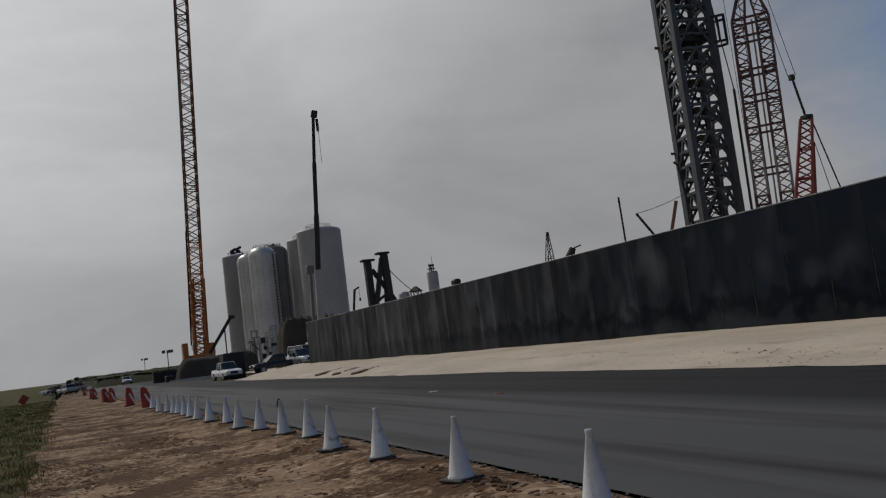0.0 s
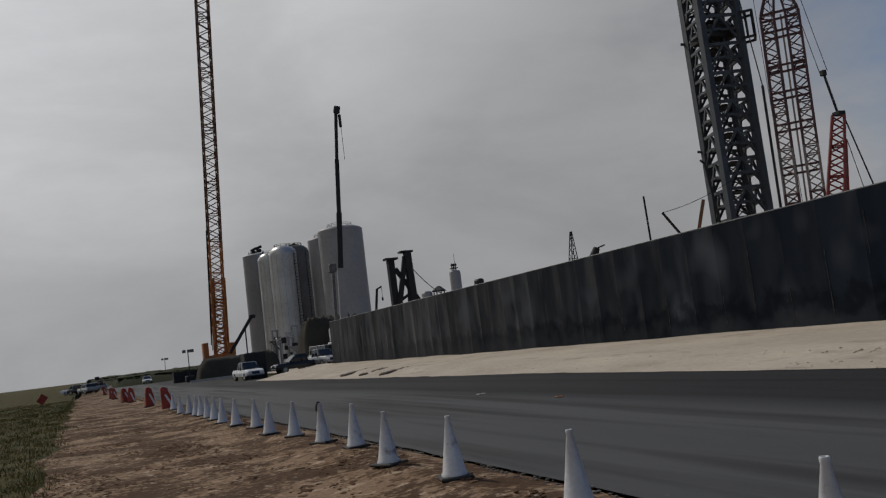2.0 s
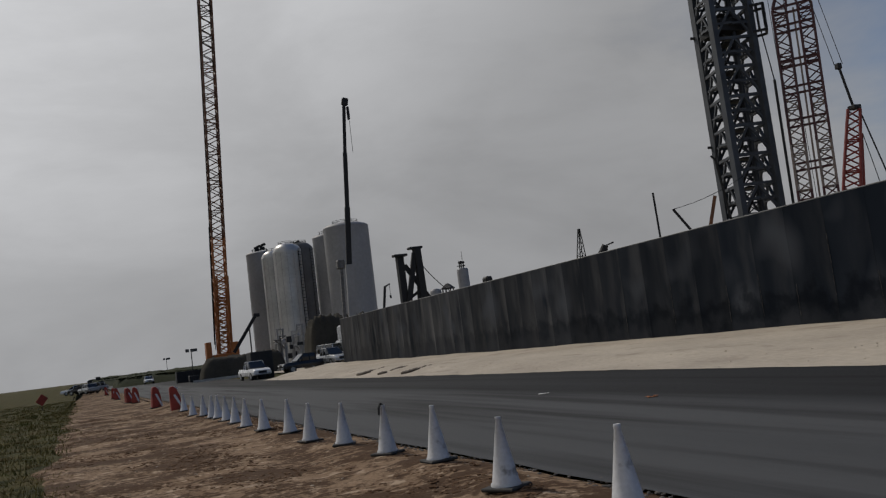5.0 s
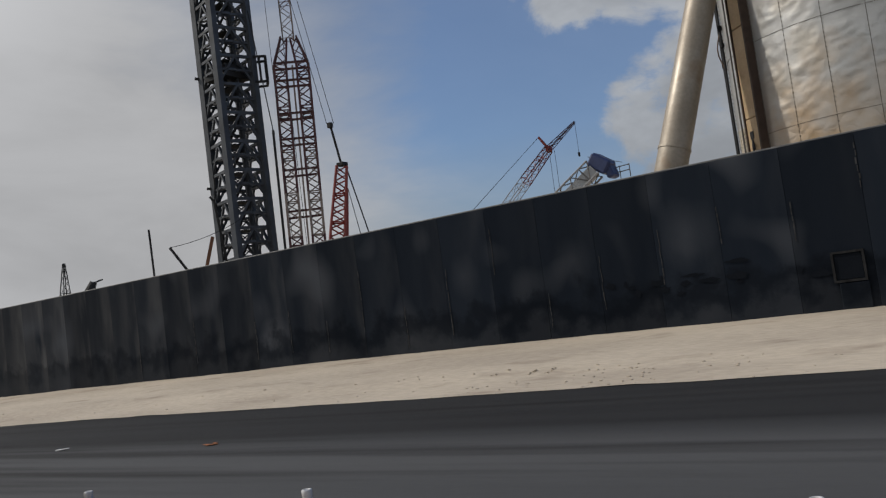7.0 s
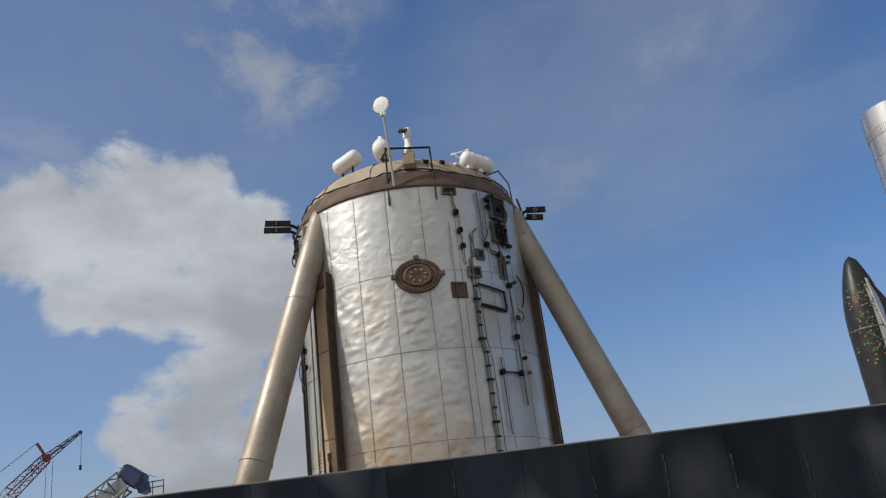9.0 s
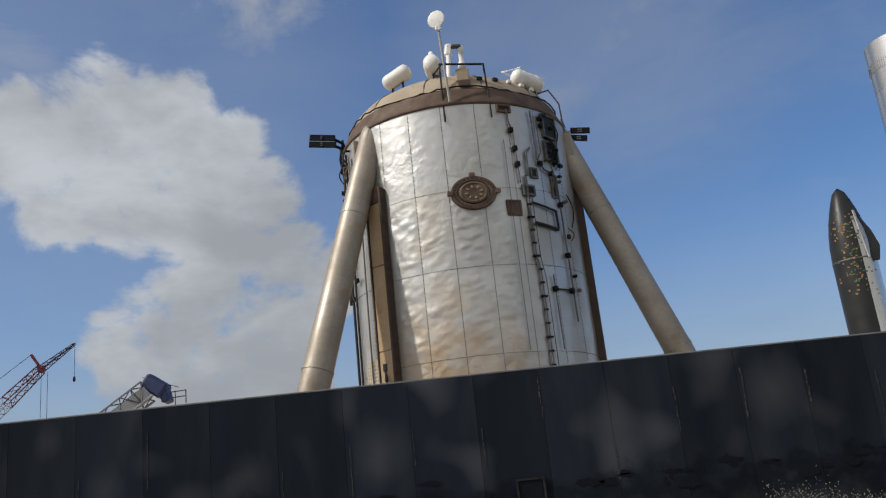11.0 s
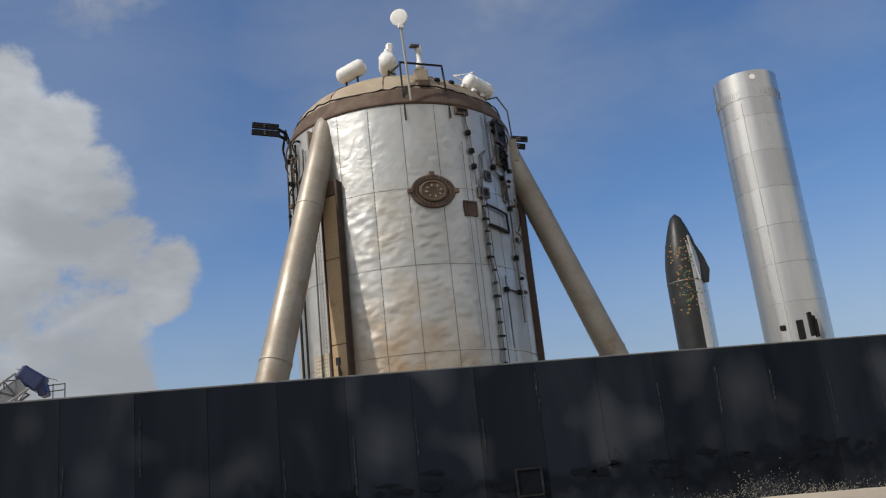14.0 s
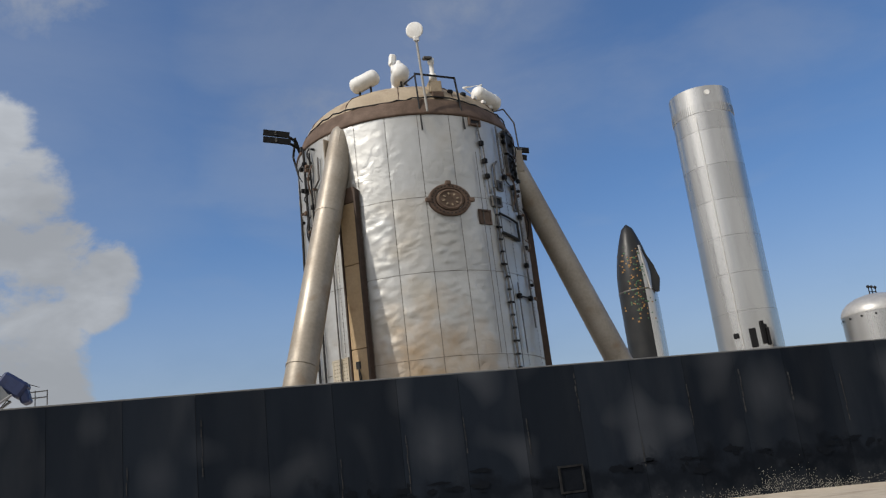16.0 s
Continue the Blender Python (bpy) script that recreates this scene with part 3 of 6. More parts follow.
# each lumpy heap stands for a small dark wedge-shaped drain
for y in (46.3, 50.5, 54.7):
    bm = bmesh.new()
    for k in range(26):
        r = random.uniform(0.09, 0.20)
        dx = random.uniform(-0.2, 1.9)
        bmesh.ops.create_icosphere(bm, subdivisions=1, radius=r, matrix=Matrix.Translation((dx, random.gauss(0, 0.15) + dx * 0.4, 0.09 * dx + 0.05)) @ Matrix.Diagonal((1, 1, 0.6, 1)))
    ob = tagged(link_mesh("sand_heap", bm, surf("dark drain lumps", (0.16, 0.13, 0.10), (0.1, 0.08, 0.06), 0.95)), "small dark wedge-shaped drain on the berm, shaped as a heap", "sand heap", "heaps on the berm", "stuff")
    ob.matrix_basis = pose(14.3, y, berm_z(14.3, y))

WX, WTOP, WEND, PANEL = 19.94, 4.35, 78.8, 1.568
JOINT = 8.9 + 44 * PANEL


def wall_base(y):
    return berm_z(WX, y) - 0.12


wall = thing("wall_east", "long black painted steel panel wall on a sand berm", "wall", kind="structure", at=(WX, 0, 0))
bm = bmesh.new()
box(bm, (0.30, (WEND - 45) / 2, WTOP / 2 - 0.03), (0.48, WEND + 45, WTOP - 0.02))
part("wall_core", bm, DARK, wall)
bm = bmesh.new()
box(bm, (0.27, (WEND - 45) / 2, WTOP + 0.012), (0.62, WEND + 45.02, 0.05), bevel=0.012)
part("coping", bm, LIP, wall, "thin grey metal coping")


def panel_mesh(seed, paint):
    """One sheet of the wall, slightly bowed, with folded edges."""
    rnd = random.Random(seed)
    bm = bmesh.new()
    w, h = PANEL - 0.008, WTOP - 0.2
    nx, nz = 6, 8
    bow, tw = rnd.uniform(-0.004, 0.005), rnd.uniform(-0.003, 0.003)
    g = []
    for j in range(nz + 1):
        row = []
        for i in range(nx + 1):
            u, v = i / nx, j / nz
            d = bow * math.sin(math.pi * u) * math.sin(math.pi * v) + tw * (u - 0.5) + 0.004 * noise.noise(Vector((u * 2 + seed * 7, v * 4, 1)))
            row.append(bm.verts.new((-0.045 - d, (u - 0.5) * w, 0.2 + v * h)))
        g.append(row)
    for j in range(nz):
        for i in range(nx):
            bm.faces.new((g[j][i + 1], g[j][i], g[j + 1][i], g[j + 1][i + 1]))
    for j in range(nz):
        for i, s in ((0, 1), (nx, -1)):
            a, b = (bm.verts.new(k.co) for k in (g[j][i], g[j + 1][i]))
            c, d = (bm.verts.new((0.06, k.co.y, k.co.z)) for k in (b, a))
            bm.faces.new((a, d, c, b) if s < 0 else (a, b, c, d))
    bmesh.ops.recalc_face_normals(bm, faces=bm.faces)
    me = bpy.data.meshes.new("panel")
    bm.to_mesh(me)
    bm.free()
    me.materials.append(paint)
    for f in me.polygons:
        f.use_smooth = abs(f.normal.y) < 0.5
    return me


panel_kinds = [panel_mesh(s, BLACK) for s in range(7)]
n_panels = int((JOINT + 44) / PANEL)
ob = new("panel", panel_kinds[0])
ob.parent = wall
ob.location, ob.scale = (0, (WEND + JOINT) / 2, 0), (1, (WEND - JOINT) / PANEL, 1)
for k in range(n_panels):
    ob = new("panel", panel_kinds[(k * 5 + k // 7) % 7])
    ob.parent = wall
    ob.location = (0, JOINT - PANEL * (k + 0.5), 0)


# scuffs, fresh patches and spatter on the wall
for y, z0, z1, w in ((8.92, 3.15, 4.15, 0.035), (5.75, 2.5, 3.6, 0.03), (4.10, 2.7, 3.9, 0.04), (2.56, 2.9, 3.7, 0.04), (13.5, 1.6, 3.0, 0.03), (10.38, 2.2, 3.1, 0.03), (12.0, 2.4, 3.3, 0.03), (7.33, 1.6, 2.4, 0.03),
                     (15.1, 1.2, 2.6, 0.03), (18.2, 2.5, 3.8, 0.03), (19.8, 1.0, 2.9, 0.03), (21.4, 0.8, 2.0, 0.03), (23.0, 1.4, 3.3, 0.03), (24.5, 0.9, 1.9, 0.03), (26.1, 1.0, 2.4, 0.03), (0.9, 2.2, 3.5, 0.03), (-0.6, 1.8, 3.0, 0.03),
                     (16.65, 0.9, 1.8, 0.025), (27.7, 0.9, 2.2, 0.03), (30.8, 1.0, 2.9, 0.03), (34.0, 0.9, 2.0, 0.03)):
    bm = bmesh.new()
    n_ = 6
    for k in range(n_):
        zz = z0 + (z1 - z0) * (k + 0.5) / n_
        box(bm, (-0.056, y + random.gauss(0, 0.008), zz), (0.006, w * random.uniform(0.4, 1.1), (z1 - z0) / n_ * random.uniform(0.7, 1.0)))
    part("scuff", bm, CHALK, wall, "pale scuffed streak along a joint")
for k in range(70):
    y = random.uniform(-6, 15)
    z = 1.62 + 0.25 * noise.noise(Vector((y * 0.5, 0, 0))) + random.gauss(0, 0.12)
    bm = bmesh.new()
    ln, ht = random.uniform(0.05, 0.26), random.uniform(0.03, 0.10)
    ring = [bm.verts.new((-0.0600 - 0.0004 * (k % 5), y + ln * math.cos(t) * (1 + 0.7 * noise.noise(Vector((math.cos(t) * 1.5, math.sin(t) * 1.5, k)))), z + ht * math.sin(t) * (1 + 0.9 * noise.noise(Vector((math.cos(t) * 2, math.sin(t) * 2, k + 50)))))) for t in [2 * math.pi * i / 26 for i in range(26)]]
    bm.faces.new(ring[::-1])
    bmesh.ops.recalc_face_normals(bm, faces=bm.faces)
    part("paint_patch", bm, GLOSS, wall, "fresh black touch-up patch")
bm = bmesh.new()
for k in range(1100):
    y = random.gauss(3.0, 1.7)
    z = wall_base(y) + 0.12 + abs(random.gauss(0, 0.24)) * (1.1 if abs(y - 3.2) < 0.9 else 0.5)
    r = random.uniform(0.003, 0.012)
    box(bm, (-0.054, y, z), (0.006, r * 1.6, r * 2))
tagged(part("spatter", bm, SPATTER, wall, "pale mud spatter low on the wall"), kind="stuff")


# ---- the hopper: a squat steel test rocket on three legs ----
HX, HY, HR = 31.73, 9.66, 4.5
hopper = thing("rocket_hopper", "squat stainless steel test rocket on three tubular legs behind the wall", "rocket", at=(HX, HY, 0))


def polar(deg, r, z):
    a = radians(deg)
    return Vector((r * math.cos(a), r * math.sin(a), z))


bm = bmesh.new()
lathe(bm, [(4.36, 0.8), (4.40, 1.0), (4.40, 14.95), (4.2, 15.0)], 96)
part("hull", bm, SEAM, hopper, "dark hull shell behind the skin sheets", True)
bm = bmesh.new()
lathe(bm, [(4.30, 14.90), (4.53, 14.93), (4.53, 15.03), (4.34, 15.42), (4.28, 15.58), (4.24, 15.68), (4.05, 15.69)], 96)
part("rim_band", bm, RUST, hopper, "rust-brown band round the shoulder", True)
bm = bmesh.new()
lathe(bm, [(4.24, 15.50)] + [(4.2 * math.cos(k), 15.5 + 1.9 * math.sin(k)) for k in (0.05, 0.2, 0.35, 0.5, 0.7, 0.9, 1.1, 1.3, 1.45)] + [(0, 17.4)], 96)
part("dome", bm, PRIMER, hopper, "weathered tan dome", True)
for k in range(12):
    bm = bmesh.new()
    a = 15 + 30 * k
    polyline(bm, [polar(a, 4.2 * math.cos(t) + 0.01, 15.5 + 1.9 * math.sin(t) + 0.01) for t in (0.05, 0.3, 0.55, 0.8, 1.05)], 0.022, 5)
    part("dome_seam", bm, RUST, hopper)


def skin_sheet(a0, a1, z0, z1, seed):
    """One dented sheet of the skin."""
    bm = bmesh.new()
    nu, nv = 16, 40
    g = []
    rnd = random.Random(seed)
    amp = rnd.uniform(0.5, 0.9) * (1.5 if 140 < (a0 + a1) / 2 % 360 < 196 and seed % 4 in (1, 2) else 1.0)
    buckle = 0.07 if seed % 4 == 3 else 0.03
    for j in range(nv + 1):
        v = j / nv
        z = z0 + 0.005 + (z1 - z0 - 0.010) * v
        row = []
        for i in range(nu + 1):
            u = i / nu
            a = a0 + 0.09 + (a1 - a0 - 0.18) * u
            hold = (min(u, 1 - u) * 4) ** 0.6 if 0 < u < 1 else 0
            hold = min(1, hold) * (0.35 + 0.65 * min(1, min(v, 1 - v) * 5))
            q = Vector((u * 1.22, v * (z1 - z0), seed * 3.7))
            d = 0.020 * noise.noise(q * 1.5) + 0.014 * noise.noise(q * 3.6) + 0.034 * abs(noise.noise(Vector((q.x * 1.2 + q.y * 2.2, q.y * 4.2 - q.x * 1.5, seed * 1.3))))
            # buckles running in from the upright seams
            edge_ = min(u, 1 - u)
            d += buckle * max(0, 1 - edge_ * 3.2) * max(0, math.sin(v * (z1 - z0) * 8.5 + 2.2 * noise.noise(Vector((v * 3, seed, u * 2))))) * (0.4 + 0.6 * noise.noise(Vector((v * 2.3, seed * 1.9, 5))) ** 2 * 4)
            row.append(bm.verts.new(polar(a, HR - 0.01 + d * hold * amp, z)))
        g.append(row)
    for j in range(nv):
        for i in range(nu):
            bm.faces.new((g[j][i], g[j][i + 1], g[j + 1][i + 1], g[j + 1][i]))
    return bm


SHEET = 15.45
ROWS = (2.8, 5.95, 8.95, 11.72, 14.95)
for k in range(23):
    a0 = 172.5 - SHEET * 11 + SHEET * k
    for j in range(4):
        part("skin_sheet", skin_sheet(a0, a0 + min(SHEET, 360 - SHEET * k) if k == 22 else a0 + SHEET, ROWS[j], ROWS[j + 1], k * 4 + j), FOIL, hopper, smooth=True)
# rivet rows along the seams in view
for k in range(23):
    a0 = 172.5 - SHEET * 11 + SHEET * k
    if not 110 < a0 % 360 < 265:
        continue
    bm = bmesh.new()
    for i in range(66):
        z = 5.0 + i * 0.15
        bmesh.ops.create_cube(bm, size=0.021, matrix=Matrix.Translation(polar(a0, HR + 0.004, z)) @ Matrix.Diagonal((1, 1, 1.6, 1)))
    tagged(part("riveted_seam", bm, SEAM, hopper), kind="stuff")
for z in ROWS[1:4]:
    bm = bmesh.new()
    for i in range(150):
        a = 112 + i
        bmesh.ops.create_cube(bm, size=0.020, matrix=Matrix.Translation(polar(a, HR + 0.004, z)))
    tagged(part("riveted_seam", bm, SEAM, hopper), kind="stuff")

# legs, with fairings down the hull
LEGS = (132, -106, 12)


def leg_r(z):
    return 5.35 + 0.348 * (11.45 - z)


for a in LEGS:
    bm = bmesh.new()
    top, joint, low, foot = (polar(a, leg_r(z), z) for z in (15.2, 11.45, 5.9, 0.35))
    run = (top - foot).length
    lathe(bm, [(0, 0), (0.53, 0), (0.51, (low - foot).length), (0.478, (joint - foot).length), (0.455, run - 0.55), (0.42, run - 0.28), (0.33, run - 0.1), (0.18, run), (0, run + 0.03)], 32)
    bm.transform(Matrix.Translation(foot) @ (top - foot).to_track_quat("Z", "Y").to_matrix().to_4x4())
    leg = part("leg", bm, LEGM, hopper, "weathered tan-grey steel tube leg", True)
    for f in leg.data.polygons:
        f.use_smooth = len(f.vertices) == 4
    axis = (joint - low).normalized()
    out = Vector((math.cos(radians(a)), math.sin(radians(a)), 0))
    side = Vector((-out.y, out.x, 0))
    bm = bmesh.new()
    box(bm, top - axis * 0.75 + out * 0.36 + side * (0.20 if a > 0 else -0.20), (0.10, 0.14, 0.8), (Matrix.Rotation(radians(a), 3, "Z") @ Matrix.Rotation(radians(-19), 3, "Y")), 0.02)
    part("bracket", bm, LEGM, leg, "weathered lug near the top of the leg")
    bm = bmesh.new()
    bar(bm, joint - axis * 0.035, joint + axis * 0.035, 0.495, 28)
    part("weld_ring", bm, LEGM, leg)
    bm = bmesh.new()
    bar(bm, low - axis * 0.04, low + axis * 0.04, 0.535, 28)
    part("weld_ring", bm, LEGM, leg)
    bm = bmesh.new()
    lathe(bm, [(0, 0.0), (1.0, 0.0), (1.0, 0.12), (0.62, 0.5), (0, 0.5)], 28, polar(a, leg_r(0.1), 0.0))
    part("foot_pad", bm, RUST, leg)
    bm = bmesh.new()
    m = Matrix.Rotation(radians(a), 3, "Z")
    box(bm, polar(a - 5.5, 4.62, 14.2), (0.34, 0.07, 0.95), Matrix.Rotation(radians(a - 5.5), 3, "Z"), 0.02)
    part("leg_fin", bm, LEGM, hopper, "thin fin plate beside the leg head")
    # fairing: tan covers with dark edges standing off the hull
    fairing = None
    for z0, z1 in ((2.2, 6.6), (6.6, 9.6), (9.6, 11.9), (11.9, 12.5)):
        bm = bmesh.new()
        box(bm, polar(a + 4, 4.60, (z0 + z1) / 2), (0.22, 0.66, z1 - z0 - 0.02), Matrix.Rotation(radians(a + 4), 3, "Z"), 0.02)
        # the head is coloured dark to stand for the shaded gap beside the leg
        ob = part("fairing", bm, TAN if z0 < 11 else RUST, hopper, "tan painted raceway cover" if z0 < 11 else "head of the raceway cover, dark brown for the shaded gap by the leg")
        fairing = fairing or ob
    bm = bmesh.new()
    box(bm, polar(a + 3, 4.715, 6.05), (0.02, 0.20, 0.26), Matrix.Rotation(radians(a + 4), 3, "Z"), 0.004)
    part("opening", bm, DARK, fairing, "dark square opening")
    for s in (-0.10, 0.06):
        bm = bmesh.new()
        polyline(bm, [polar(a + 4 + s * 12, 4.72, 4.6), polar(a + 4 + s * 20, 4.80, 5.2), polar(a + 4 - s * 6, 4.78, 5.6), polar(a + 3, 4.72, 5.95)], 0.028, 6)
        part("cable_loop", bm, DARK, fairing, "loose dark cable")
    for s in (-0.5, 0.5):
        bm = bmesh.new()
        c = polar(a + 4, 4.58, 7.3) + Matrix.Rotation(radians(a + 4), 3, "Z") @ Vector((0, s * 0.74, 0))
        box(bm, c, (0.34, 0.09 if s > 0 else 0.06, 10.2), Matrix.Rotation(radians(a + 4), 3, "Z"), 0.01)
        part("edge_strip", bm, DULL, fairing, "dark rusted edge strip")

# round hatch
HA, HZ = -176.6, 11.56
hm = Matrix.Translation(polar(HA, HR, HZ)) @ Matrix.Rotation(radians(HA), 4, "Z") @ Matrix.Rotation(radians(90), 4, "Y") @ Matrix.Diagonal((0.76, 1, 1, 1))


def on_hull(bm, m):
    bm.transform(m)
    return bm


bm = lathe(bmesh.new(), [(0.80, -0.05), (0.80, 0.07), (0.77, 0.09), (0.58, 0.09), (0.55, 0.06), (0.55, -0.05)], 48)
hatch = part("hatch", on_hull(bm, hm), RUST, hopper, "round rusted bolted hatch")
bm = lathe(bmesh.new(), [(0.53, 0.0), (0.52, 0.10), (0.44, 0.13), (0.40, 0.11), (0.0, 0.10)], 40)
part("hatch_cover", on_hull(bm, hm), surf("hatch cover rust", (0.15, 0.10, 0.07), (0.095, 0.064, 0.046), 0.8, 0.1, 3, 18, 0.4), hatch)
for k in range(28):
    a = 2 * math.pi * k / 28
    bm = bmesh.new()
    bar(bm, (0.68 * math.cos(a), 0.68 * math.sin(a), 0.08), (0.68 * math.cos(a), 0.68 * math.sin(a), 0.125), 0.028, 6)
    part("bolt", on_hull(bm, hm), DARK, hatch)
for k in range(8):
    bm = bmesh.new()
    a = 2 * math.pi * k / 8 + 0.2
    box(bm, (0.27 * math.cos(a), 0.27 * math.sin(a), 0.12), (0.10, 0.05, 0.04), Matrix.Rotation(a, 3, "Z"))
    part("lug", on_hull(bm, hm), PRIMER, hatch)
for dx, dy in ((-0.86, 0), (0.0, -0.82), (0, 0.84)):
    bm = bmesh.new()
    box(bm, (dx, dy, 0.05), (0.2, 0.2, 0.12), bevel=0.02)
    part("hinge", on_hull(bm, hm), RUST, hatch)


def hull_box(name, deg, z, w, h, d, material, label="", inset=None):
    m = Matrix.Translation(polar(deg, HR, z)) @ Matrix.Rotation(radians(deg), 4, "Z")
    bm = bmesh.new()
    t = 0.07
    for c, s in (((0, 0, h / 2 - t / 2), (d, w, t)), ((0, 0, -h / 2 + t / 2), (d, w, t)), ((0, w / 2 - t / 2, 0), (d, t, h - 2 * t)), ((0, -w / 2 + t / 2, 0), (d, t, h - 2 * t))):
        box(bm, c, s)
    ob = part(name, on_hull(bm, m), material, hopper, label)
    bm = bmesh.new()
    box(bm, (0.0, 0, 0), (d * 0.6, w - 2 * t - 0.01, h - 2 * t - 0.01))
    part("cover", on_hull(bm, m), inset or DARK, ob)
    return ob


hull_box("access_port", -158.9, 10.98, 0.56, 0.56, 0.12, RUST, "square rusted access port", RUST)
hull_box("access_port", -131.5, 14.35, 0.85, 0.95, 0.22, PIPE, "dark open equipment bay")
hull_box("access_port", -132.3, 13.35, 0.80, 0.80, 0.22, PIPE, "dark open equipment bay")
hull_box("junction_box", -146.0, 12.35, 0.34, 0.40, 0.12, PIPE, "small grey junction box")
hull_box("junction_box", -134.0, 11.95, 0.26, 0.85, 0.12, PIPE, "tall grey junction box")
hull_box("junction_box", -158.0, 14.75, 0.55, 0.30, 0.16, RUST, "rusted bracket box under the rim")
hull_box("junction_box", -150.5, 11.65, 0.50, 0.40, 0.22, PIPE, "pipe manifold box")
vent = hull_box("vent_panel", 122.5, 5.6, 0.85, 1.7, 0.06, CHROMATE, "perforated pale panel", CHROMATE)
bm = bmesh.new()
for i in range(6):
    for j in range(11):
        p = polar(122.5 + (i - 2.5) * 1.55, HR + 0.024, 4.95 + j * 0.13)
        box(bm, p, (0.01, 0.035, 0.035), Matrix.Rotation(radians(122.5), 3, "Z"))
tagged(part("perforation", bm, DARK, vent), kind="stuff")


def hull_pipe(pts, r, material=PIPE, label=""):
    bm = bmesh.new()
    path = []
    for (a, z), (b, y) in zip(pts, pts[1:]):
        k = max(1, int(abs(b - a) / 3))
        path += [polar(a + (b - a) * i / k, HR + 0.08, z + (y - z) * i / k) for i in range(k)]
    path.append(polar(pts[-1][0], HR + 0.08, pts[-1][1]))
    polyline(bm, path, r, 8)
    return part("pipe", bm, material, hopper, label)


hull_pipe([(-151.5, 12.2), (-151.8, 9.4), (-150.4, 8.6), (-150.8, 3.0)], 0.045, PIPE, "dark riser pipe")
hull_pipe([(-149.5, 11.5), (-149.3, 9.2), (-147.8, 8.4), (-147.6, 3.0)], 0.016)
hull_pipe([(-150, 11.2), (-136, 11.0), (-135.5, 10.35)], 0.042, DARK)
hull_pipe([(-149.5, 10.45), (-136, 10.3)], 0.06, DARK, "thick lagged pipe")
hull_pipe([(-157, 14.7), (-156.6, 14.2), (-155.2, 13.9), (-154.6, 11.9)], 0.028)
hull_pipe([(-144, 14.8), (-143.6, 12.9), (-140, 12.55), (-132, 12.4), (-131, 7.0)], 0.03)
hull_pipe([(-150, 12.2), (-149.6, 13.1), (-147, 13.3)], 0.045)
hull_pipe([(-141, 14.6), (-140.6, 13.2), (-143, 12.9)], 0.025)
hull_pipe([(-143.5, 8.6), (-143.2, 6.0)], 0.025)
hull_pipe([(-143.5, 8.1), (-132, 8.1)], 0.03, DARK)
hull_pipe([(-160.5, 6.0), (-160.2, 13.5)], 0.014)
hull_pipe([(124.5, 14.6), (123.6, 8), (123.4, 3)], 0.03)
hull_pipe([(112, 14.6), (111.8, 3)], 0.04, DARK)
hull_pipe([(106, 14.9), (106, 3)], 0.05, DARK)
hull_pipe([(119, 14.2), (118.6, 13.3), (114, 13.0), (114, 12.2)], 0.035)
for k in range(14):
    z = 5.0 + 0.47 * k
    bm = bmesh.new()
    box(bm, polar(-151.5 + (1.2 if z < 9 else 0), HR + 0.08, z), (0.10, 0.15 if k % 3 else 0.26, 0.07), Matrix.Rotation(radians(-151.5), 3, "Z"), 0.01)
    part("pipe_clamp", bm, MATT, hopper)
for a, z in ((-143.4, 8.1), (-132.4, 8.1), (-131.4, 11.3), (-131.3, 9.4), (-155.1, 13.2), (-154.8, 12.6), (-156.0, 13.9), (-142, 12.75), (-135, 12.45), (124, 12.2), (112, 12.4), (112, 10.2), (106, 13.2), (106, 9.0)):
    bm = bmesh.new()
    box(bm, polar(a, HR + 0.08, z), (0.14, 0.16, 0.18), Matrix.Rotation(radians(a), 3, "Z"), 0.01)
    part("pipe_clamp", bm, MATT, hopper)


# valves, brackets and hoses crowding both flanks of the hull
flank = random.Random(5)
for deg0, deg1, z0, z1, n_ in ((-138, -127, 12.6, 14.9, 20), (-131, -124, 8.0, 12.5, 8), (100, 118, 9.5, 15.0, 24)):
    for k in range(n_):
        a, z = flank.uniform(deg0, deg1), flank.uniform(z0, z1)
        mat_ = flank.choice((MATT, DARK, RUST, MATT))
        if k % 3 == 0:
            bm = bmesh.new()
            box(bm, polar(a, HR + 0.12, z), (flank.uniform(0.08, 0.16), flank.uniform(0.08, 0.2), flank.uniform(0.08, 0.24)), Matrix.Rotation(radians(a), 3, "Z"), 0.02)
            part("bracket_box", bm, mat_, hopper)
        elif k % 3 == 1:
            bm = bmesh.new()
            bar(bm, polar(a, HR, z), polar(a, HR + flank.uniform(0.12, 0.2), z), flank.uniform(0.04, 0.09), 12)
            part("valve_stub", bm, mat_, hopper)
        else:
            ln, sway = flank.uniform(0.4, 1.3), flank.uniform(-2.5, 2.5)
            bm = bmesh.new()
            polyline(bm, [polar(a + sway * math.sin(t * 1.57), HR + 0.06 + 0.16 * math.sin(t * 3.14), z - ln * t) for t in (0, 0.2, 0.4, 0.6, 0.8, 1.0)], flank.uniform(0.018, 0.035), 6)
            part("hose", bm, mat_, hopper)

# equipment on the dome
def dome_z(r):
    return 15.5 + 1.9 * math.sqrt(max(0, 1 - (r / 4.2) ** 2))


def local(x, y, z):
    return Vector((x - HX, y - HY, z))


